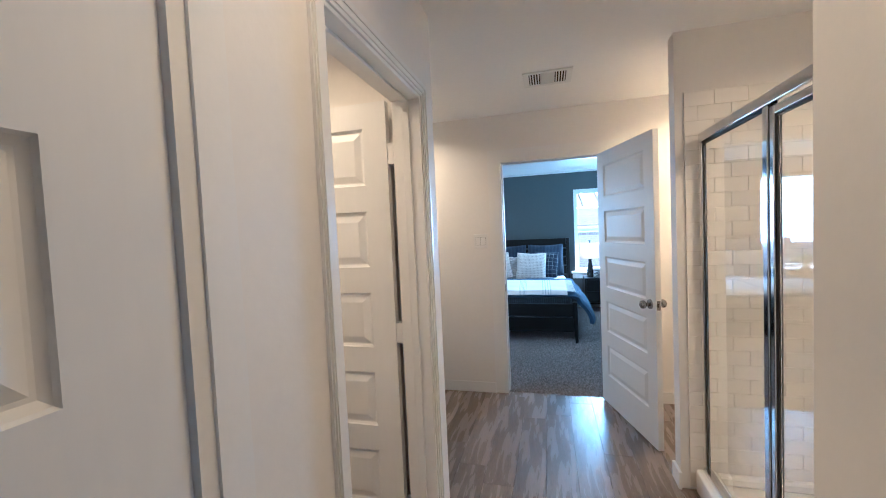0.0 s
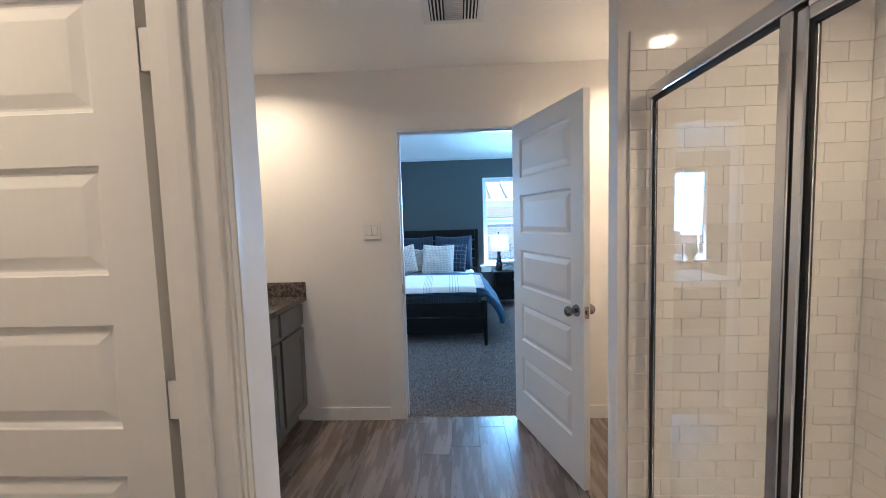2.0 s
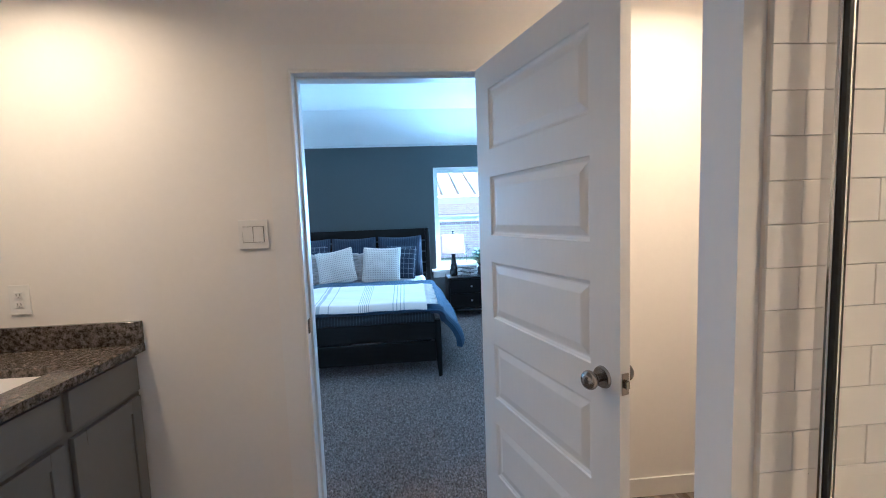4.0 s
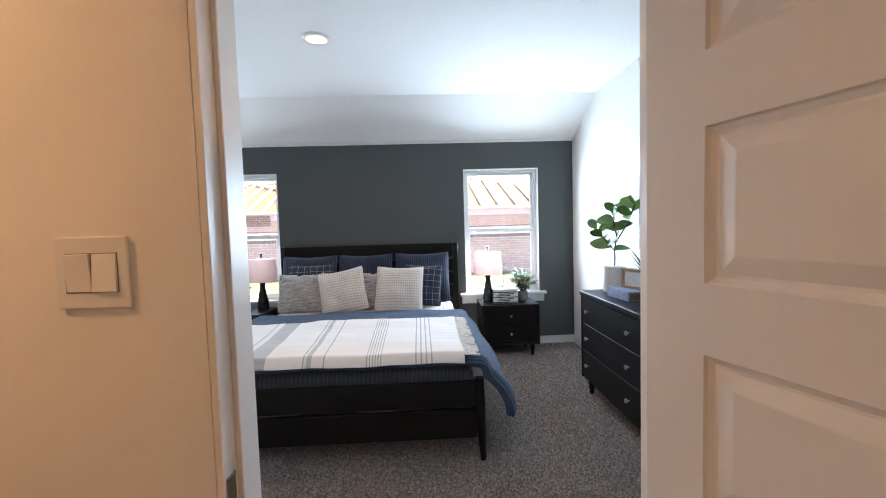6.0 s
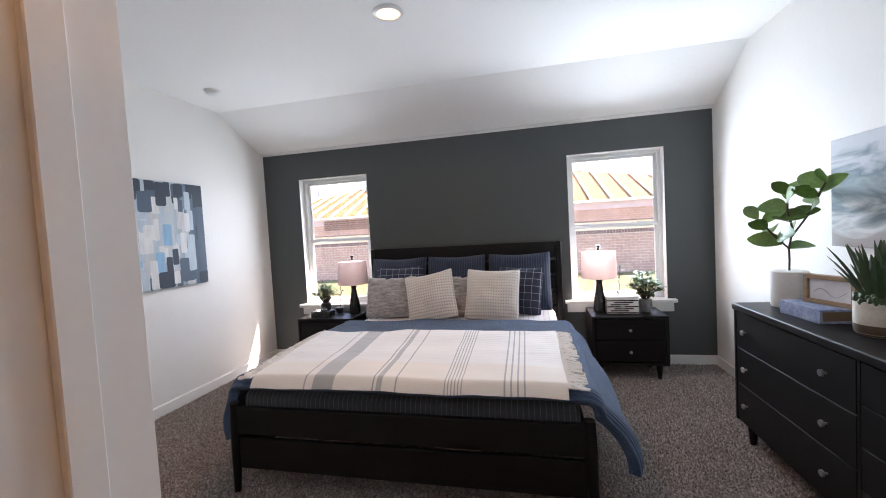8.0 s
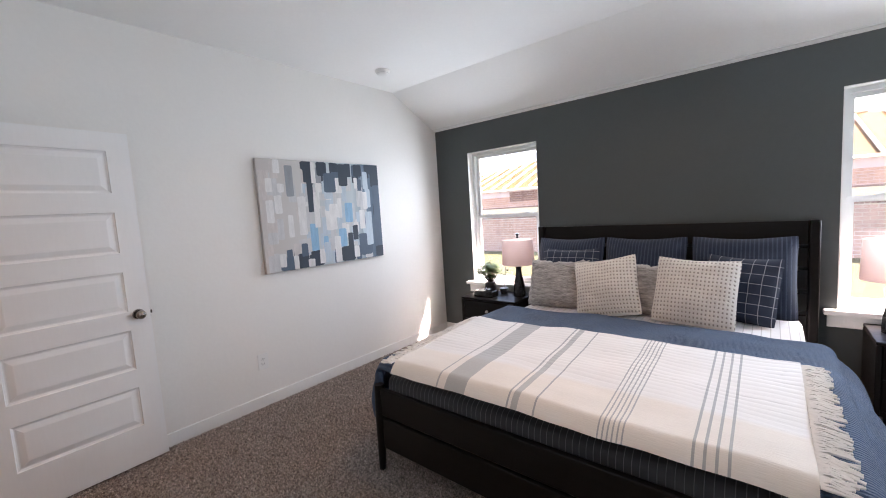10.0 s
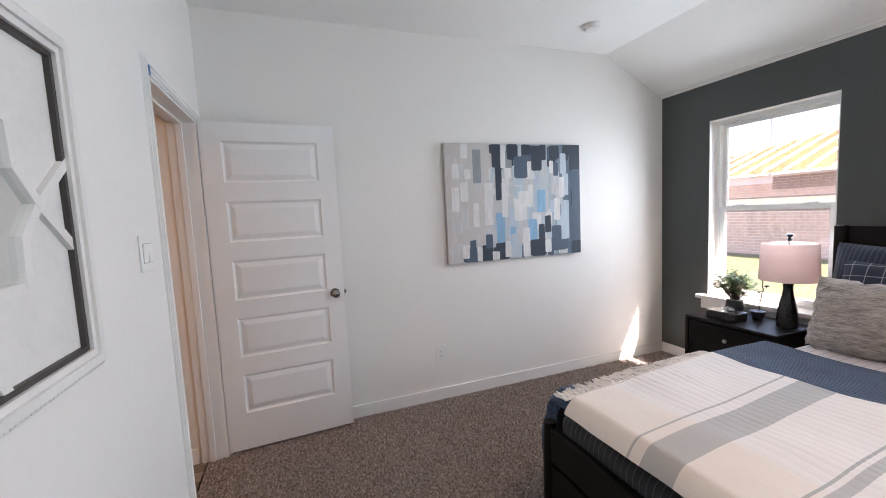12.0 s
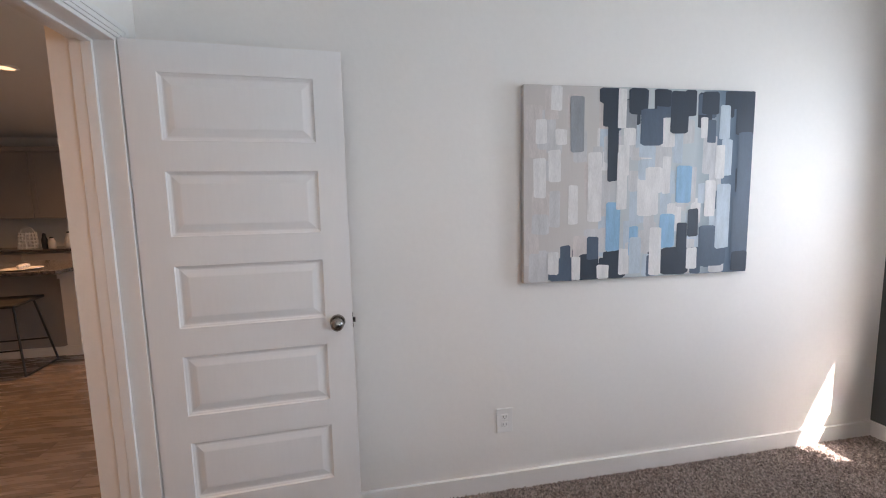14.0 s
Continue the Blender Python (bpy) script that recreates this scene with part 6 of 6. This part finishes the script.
for y0, y1, z0, z1, nm in ((1.607, GY1 - 0.031, 0.155, GZ1 - 0.056, "fixed_pane"), (GY0 + 0.05, 1.524, 0.195, GZ1 - 0.094, "door_pane")):
    bm = B()
    box(bm, GX - 0.003, GX + 0.003, y0, y1, z0, z1)
    p = part(nm, bm, M_GLASS, enc, "clear glass pane")
    p.visible_shadow = False

# ---- kitchen beyond the doorway ----
M_KCAB = material("taupe_cabinet_paint", (0.40, 0.36, 0.33), 0.45, vary=0.04, scale=3, fine=60)
M_STEEL = material("brushed_steel", (0.42, 0.41, 0.40), 0.3, 1.0, vary=0.1, stretch=(1, 1, 20))
M_BLACKAPP = material("black_appliance_glass", (0.012, 0.012, 0.013), 0.12, vary=0.1, bump=0)
M_BLUELED = glowing("blue_clock_light", (0.2, 0.35, 1.0), 3.0)
KW = -9.0


def kitchen_unit(name, y0, y1, z0, z1, depth, label, toe):
    t = thing(name, label, "cabinet", (KW, (y0 + y1) / 2, 0), group="kitchen cabinets")
    hw = (y1 - y0) / 2 - 0.001
    bm = B()
    box(bm, 0, depth - 0.02, -hw, hw, z0 + (0.1 if toe else 0), z1)
    if toe:
        box(bm, 0, depth - 0.09, -hw, hw, 0, 0.1)
    part("body", bm, M_KCAB, t)
    fronts = [(z0 + 0.125, z1 - 0.19), (z1 - 0.165, z1 - 0.02)] if toe else [(z0 + 0.01, z1 - 0.01)]
    for k, (a, c) in enumerate(fronts):
        bm = B()
        f, w = 0.055, hw - 0.012
        if k == 1:
            box(bm, depth - 0.02, depth, -w, w, a, c, 0.002)
        else:
            box(bm, depth - 0.02, depth, -w, -w + f, a, c)
            box(bm, depth - 0.02, depth, w - f, w, a, c)
            box(bm, depth - 0.02, depth, -w + f, w - f, a, a + f)
            box(bm, depth - 0.02, depth, -w + f, w - f, c - f, c)
            box(bm, depth - 0.02, depth - 0.009, -w + f, w - f, a + f, c - f)
        part("cabinet_door" if k == 0 else "drawer_front", bm, M_KCAB, t)
    return t


for y0, y1 in ((0.46, 0.92), (0.92, 1.40), (-1.02, -0.30), (-1.6, -1.02), (-2.3, -1.6)):
    kitchen_unit("base_cabinet", y0, y1, 0, 0.875, 0.68, "taupe painted kitchen base cabinet", True)
for y0, y1, z0 in ((0.46, 0.85, 1.40), (0.85, 1.40, 1.40), (-1.02, -0.30, 1.40), (-1.75, -1.02, 1.40), (-2.4, -1.75, 1.40), (-0.30, 0.08, 1.79), (0.08, 0.46, 1.79)):
    kitchen_unit("wall_cabinet", y0, y1, z0, 2.46, 0.36, "taupe painted kitchen wall cabinet", False)
bm = B()
box(bm, KW, KW + 0.40, -2.4, 1.40, 2.461, 2.54, 0.01)
solid("cabinet_crown", bm, M_KCAB, "taupe crown moulding over the cabinets", "moulding", "structure")
bm = B()
box(bm, KW, KW + 0.70, 0.462, 1.42, 0.877, 0.915, 0.004)
solid("kitchen_counter", bm, M_GRANITE, "dark granite counter beside the range", "countertop")
bm = B()
box(bm, KW, KW + 0.70, -2.3, -0.302, 0.877, 0.915, 0.004)
solid("kitchen_counter", bm, M_GRANITE, "dark granite counter with kitchen things", "countertop")
rg = thing("kitchen_range", "black and steel kitchen range", "range", (KW, 0.08, 0))
bm = B()
box(bm, 0.02, 0.66, -0.377, 0.377, 0.02, 0.91, 0.006)
part("body", bm, M_BLACKAPP, rg)
bm = B()
box(bm, 0.66, 0.69, -0.37, 0.37, 0.22, 0.78, 0.006)
part("oven_door", bm, M_STEEL, rg)
bm = B()
tube(bm, [Vector((0.72, -0.32, 0.74)), Vector((0.72, 0.32, 0.74))], 0.01, 8)
part("handle", bm, M_STEEL, rg)
bm = B()
box(bm, 0.02, 0.09, -0.377, 0.377, 0.911, 1.16, 0.01)
cp = part("control_panel", bm, M_STEEL, rg)
bm = B()
box(bm, 0.091, 0.094, -0.15, 0.15, 0.98, 1.13)
dpl = part("display", bm, M_BLACKAPP, rg)
bm = B()
box(bm, 0.0945, 0.0955, -0.03, 0.03, 1.05, 1.075)
part("clock_digits", bm, M_BLUELED, rg, "blue lit clock")
mw = thing("microwave", "black and steel over-range microwave", "microwave", (KW, 0.08, 1.38))
bm = B()
box(bm, 0, 0.38, -0.378, 0.378, 0, 0.405, 0.004)
part("body", bm, M_STEEL, mw)
bm = B()
box(bm, 0.381, 0.395, -0.374, 0.20, 0.045, 0.345, 0.003)
part("door_glass", bm, M_BLACKAPP, mw)
bm = B()
box(bm, 0.381, 0.395, 0.21, 0.374, 0.045, 0.345, 0.003)
part("keypad", bm, M_BLACKAPP, mw)
bm = B()
tube(bm, [Vector((0.42, 0.18, 0.07)), Vector((0.42, 0.18, 0.33))], 0.011, 8)
part("handle", bm, M_STEEL, mw)
# island
isl = thing("kitchen_island", "grey kitchen island with white corner posts", "island", (0, 0, 0))
M_ISL = material("grey_island_paint", (0.30, 0.30, 0.31), 0.5, vary=0.04)
IX0, IX1, IY0, IY1 = -6.50, -5.72, -1.0, 1.38
bm = B()
box(bm, IX0, IX1 - 0.02, IY0, IY1 - 0.02, 0, 0.875)
part("body", bm, M_ISL, isl)
bm = B()
box(bm, IX1 - 0.13, IX1, IY1 - 0.13, IY1, 0, 0.875)
box(bm, IX1 - 0.15, IX1 + 0.012, IY1 - 0.15, IY1 + 0.012, 0, 0.10)
box(bm, IX1 - 0.145, IX1 + 0.01, IY1 - 0.145, IY1 + 0.01, 0.80, 0.875)
part("corner_post", bm, M_TRIM, isl, "white square post")
bm = B()
box(bm, IX1 - 0.02, IX1, IY0, IY1 - 0.15, 0, 0.09)
part("baseboard", bm, M_TRIM, isl)
bm = B()
box(bm, IX0 - 0.03, IX1 + 0.28, IY0 - 0.03, IY1 + 0.04, 0.876, 0.915, 0.004)
solid("island_counter", bm, M_GRANITE, "dark granite island top with overhang", "countertop")
bs = thing("bar_stool", "black bar stool with bent wire legs", "stool", (-5.36, 1.02, 0), 6)
bm = B()
box(bm, -0.20, 0.20, -0.21, 0.21, 0.625, 0.655, 0.012, 3)
for v in bm.verts:
    v.co.z += 0.25 * (v.co.y ** 2) - 0.05 * v.co.x
part("seat", bm, material("black_leather", (0.02, 0.018, 0.017), 0.5, vary=0.2), bs, "black curved seat", True)
for sy in (-1, 1):
    bm = B()
    tube(bm, [Vector((-0.13, sy * 0.16, 0.63)), Vector((-0.22, sy * 0.24, 0.012)), Vector((0.22, sy * 0.24, 0.012)), Vector((0.13, sy * 0.16, 0.63))], 0.009, 8)
    part("leg_loop", bm, M_BLACKRUB, bs)
    bm = B()
    tube(bm, [Vector((sy * 0.185, -0.215, 0.24)), Vector((sy * 0.185, 0.215, 0.24))], 0.008, 8)
    part("foot_rail", bm, M_BLACKRUB, bs)
# basket, bottles and small kitchen ware
bk2 = thing("wicker_basket", "white open-weave basket with handle", "basket", (KW + 0.42, -1.11, 0.915))
for i in range(5):
    bm = B()
    lathe(bm, [(0.125 - 0.006 * i, 0.01 + i * 0.055), (0.128 - 0.006 * i, 0.02 + i * 0.055), (0.125 - 0.006 * i, 0.03 + i * 0.055)], 24, cap=False)
    part("hoop", bm, M_CREAMLAC, bk2, smooth=True)
for i in range(16):
    an = i * 0.3927
    bm = B()
    cone(bm, (0.125 * math.cos(an), 0.125 * math.sin(an), 0), (0.10 * math.cos(an), 0.10 * math.sin(an), 0.26), 0.007, 0.007, 6)
    part("stake", bm, M_CREAMLAC, bk2)
bm = B()
tube(bm, [Vector((0, 0.10 * math.cos(a), 0.25 + 0.10 * math.sin(a))) for a in [math.pi * i / 10 for i in range(11)]], 0.006, 6)
part("handle", bm, M_CREAMLAC, bk2)
for yy, hh, rr_, mt, lab in ((-0.86, 0.22, 0.04, M_BLACKPOT, "black soap bottle on the kitchen counter"), (-0.76, 0.16, 0.05, M_WHITEPOT, "white canister with dark lid"), (-0.50, 0.24, 0.07, M_WHITEPOT, "pale round ornament on a stand"), (0.60, 0.20, 0.075, M_OAK, "tan ceramic jar on the counter"), (0.76, 0.17, 0.07, M_WHITEPOT, "cream ceramic jar on the counter")):
    jr = thing("canister", lab, "jar", (KW + 0.45, yy, 0.915))
    bm = B()
    lathe(bm, [(rr_ * 0.8, 0), (rr_, hh * 0.15), (rr_, hh * 0.65), (rr_ * 0.6, hh * 0.85), (rr_ * 0.55, hh)], 20)
    part("body", bm, mt, jr, smooth=True)
    bm = B()
    lathe(bm, [(rr_ * 0.58, hh), (rr_ * 0.5, hh + 0.02), (0.01, hh + 0.025)], 16)
    part("lid", bm, M_BLACKPOT, jr, smooth=True)
pl = thing("dinner_plate", "white plate with folded napkin on the island", "plate", (-5.62, 1.02, 0.915))
bm = B()
lathe(bm, [(0.09, 0), (0.15, 0.014), (0.148, 0.018), (0.09, 0.006), (0.001, 0.006)], 30)
part("plate", bm, M_SINK, pl, smooth=True)
bm = B()
for i in range(3):
    ball(bm, (-0.04 + 0.04 * i, 0.01 * i, 0.035), 0.04, (1, 0.7, 0.6), 10, 7)
part("napkin", bm, M_SHEET, pl, "folded white napkin", True)
# dark upholstered chair near the doorway
ac = thing("armchair", "black upholstered chair with tapered wooden legs", "chair", (-4.62, 3.03, 0))
M_BLACKFAB = material("black_upholstery", (0.012, 0.012, 0.013), 0.9, vary=0.3, fine=120)
bm = B()
box(bm, -0.35, 0.35, -0.32, 0.32, 0.12, 0.48, 0.05, 4)
part("seat", bm, M_BLACKFAB, ac, smooth=True)
bm = B()
box(bm, -0.38, -0.22, -0.36, 0.36, 0.15, 0.97, 0.05, 4)
part("backrest", bm, M_BLACKFAB, ac, smooth=True)
for sy in (-1, 1):
    bm = B()
    box(bm, -0.30, 0.34, sy * 0.36 - 0.06, sy * 0.36 + 0.06, 0.10, 0.70, 0.04, 4)
    part("arm", bm, M_BLACKFAB, ac, smooth=True)
    for sx in (-1, 1):
        bm = B()
        cone(bm, (sx * 0.31, sy * 0.33, 0), (sx * 0.30, sy * 0.31, 0.13), 0.014, 0.024, 10)
        part("leg", bm, M_OAK, ac, smooth=True)


# ---- shower tiles ----
def tile_mesh(w, h):
    bm = B()
    box(bm, -w / 2, w / 2, -0.004, 0.004, -h / 2, h / 2)
    es = [e for e in bm.edges if all(v.co.y < 0 for v in e.verts)]
    bmesh.ops.bevel(bm, geom=es, offset=0.0009, segments=1, affect="EDGES")
    return mesh_of("tile", bm, M_TILE)


TW, TH, TG = 0.1494, 0.0740, 0.0013
meshes = {}


def tile_wall(name, u0, u1, z0, z1, place, label, lead=0.0):
    w = thing(name, label, "tiled wall", kind="structure")
    r, z = 0, z1
    rg2 = random.Random(7)
    while z > z0 + 0.01:
        zb = max(z - TH, z0)
        u = u0 + lead - (0 if r % 2 else (TW + TG) / 2) - (TW + TG)
        while u < u1:
            a, c = max(u, u0), min(u + TW, u1)
            if c - a > 0.012:
                key = (round(c - a, 3), round(z - zb, 3))
                if key not in meshes:
                    meshes[key] = tile_mesh(*key)
                ob = new("tile", meshes[key])
                ob.parent = w
                ob.matrix_local = place((a + c) / 2, (z + zb) / 2) @ pose(0, 0, 0, rg2.uniform(-0.08, 0.08), 0, rg2.uniform(-0.08, 0.08))
            u += TW + TG
        z -= TH + TG
        r += 1
    return w


w1 = tile_wall("shower_wall_back", 0.742, 1.648, 0.10, 2.13, lambda u, z: pose(u, 2.256, z), "cream glazed subway tile shower wall", 0.063)
bm = B()
box(bm, 0.742, 1.656, 2.257, 2.2655, 0.02, 2.13)
part("grout", bm, M_GROUT, w1, "beige grout bed")
w2 = tile_wall("shower_wall_side", 0.70, 2.25, 0.10, 2.13, lambda u, z: pose(1.650, u, z, 0, 0, -90), "cream glazed subway tile side wall")
bm = B()
box(bm, 1.651, 1.6595, 0.70, 2.252, 0.02, 2.13)
part("grout", bm, M_GROUT, w2, "beige grout bed")


# ---- floor planks ----
def plank_floor(parent, x0, x1, y0, y1, seed, w=0.178, ln=1.22, along="y"):
    r = random.Random(seed)
    def cuts(a0, a1, step, off):
        out, p = [], a0 - off
        while p < a1:
            q = min(p + step, a1)
            if q > a0 + 0.02:
                out.append((max(p, a0), q))
            p += step
        return out
    u0, u1, v0, v1 = (x0, x1, y0, y1) if along == "y" else (y0, y1, x0, x1)
    for a, b_ in cuts(u0, u1, w, 0):
        for c, d in cuts(v0, v1, ln, r.uniform(0, ln)):
            hw, hl = (b_ - a) / 2 - 0.0006, (d - c) / 2 - 0.0006
            key = ("plank", round(hw, 3), round(hl, 3))
            if key not in meshes:
                bm = B()
                box(bm, -hw, hw, -hl, hl, -0.006, 0.0)
                es = [e for e in bm.edges if all(v.co.z > -0.001 for v in e.verts)]
                bmesh.ops.bevel(bm, geom=es, offset=0.0012, segments=1, affect="EDGES")
                meshes[key] = mesh_of("plank", bm, M_PLANK)
            ob = new("plank", meshes[key])
            ob.parent = parent
            ob.matrix_local = pose((a + b_) / 2, (c + d) / 2, 0) if along == "y" else pose((c + d) / 2, (a + b_) / 2, 0, 0, 0, 90)


plank_floor(bpy.data.objects["floor_bath"], -1.62, 1.66, -0.6, YB + 0.028, 1)
plank_floor(bpy.data.objects["floor_kitchen"], -8.4, KX1, -0.2, YB + 0.018, 2, along="y")
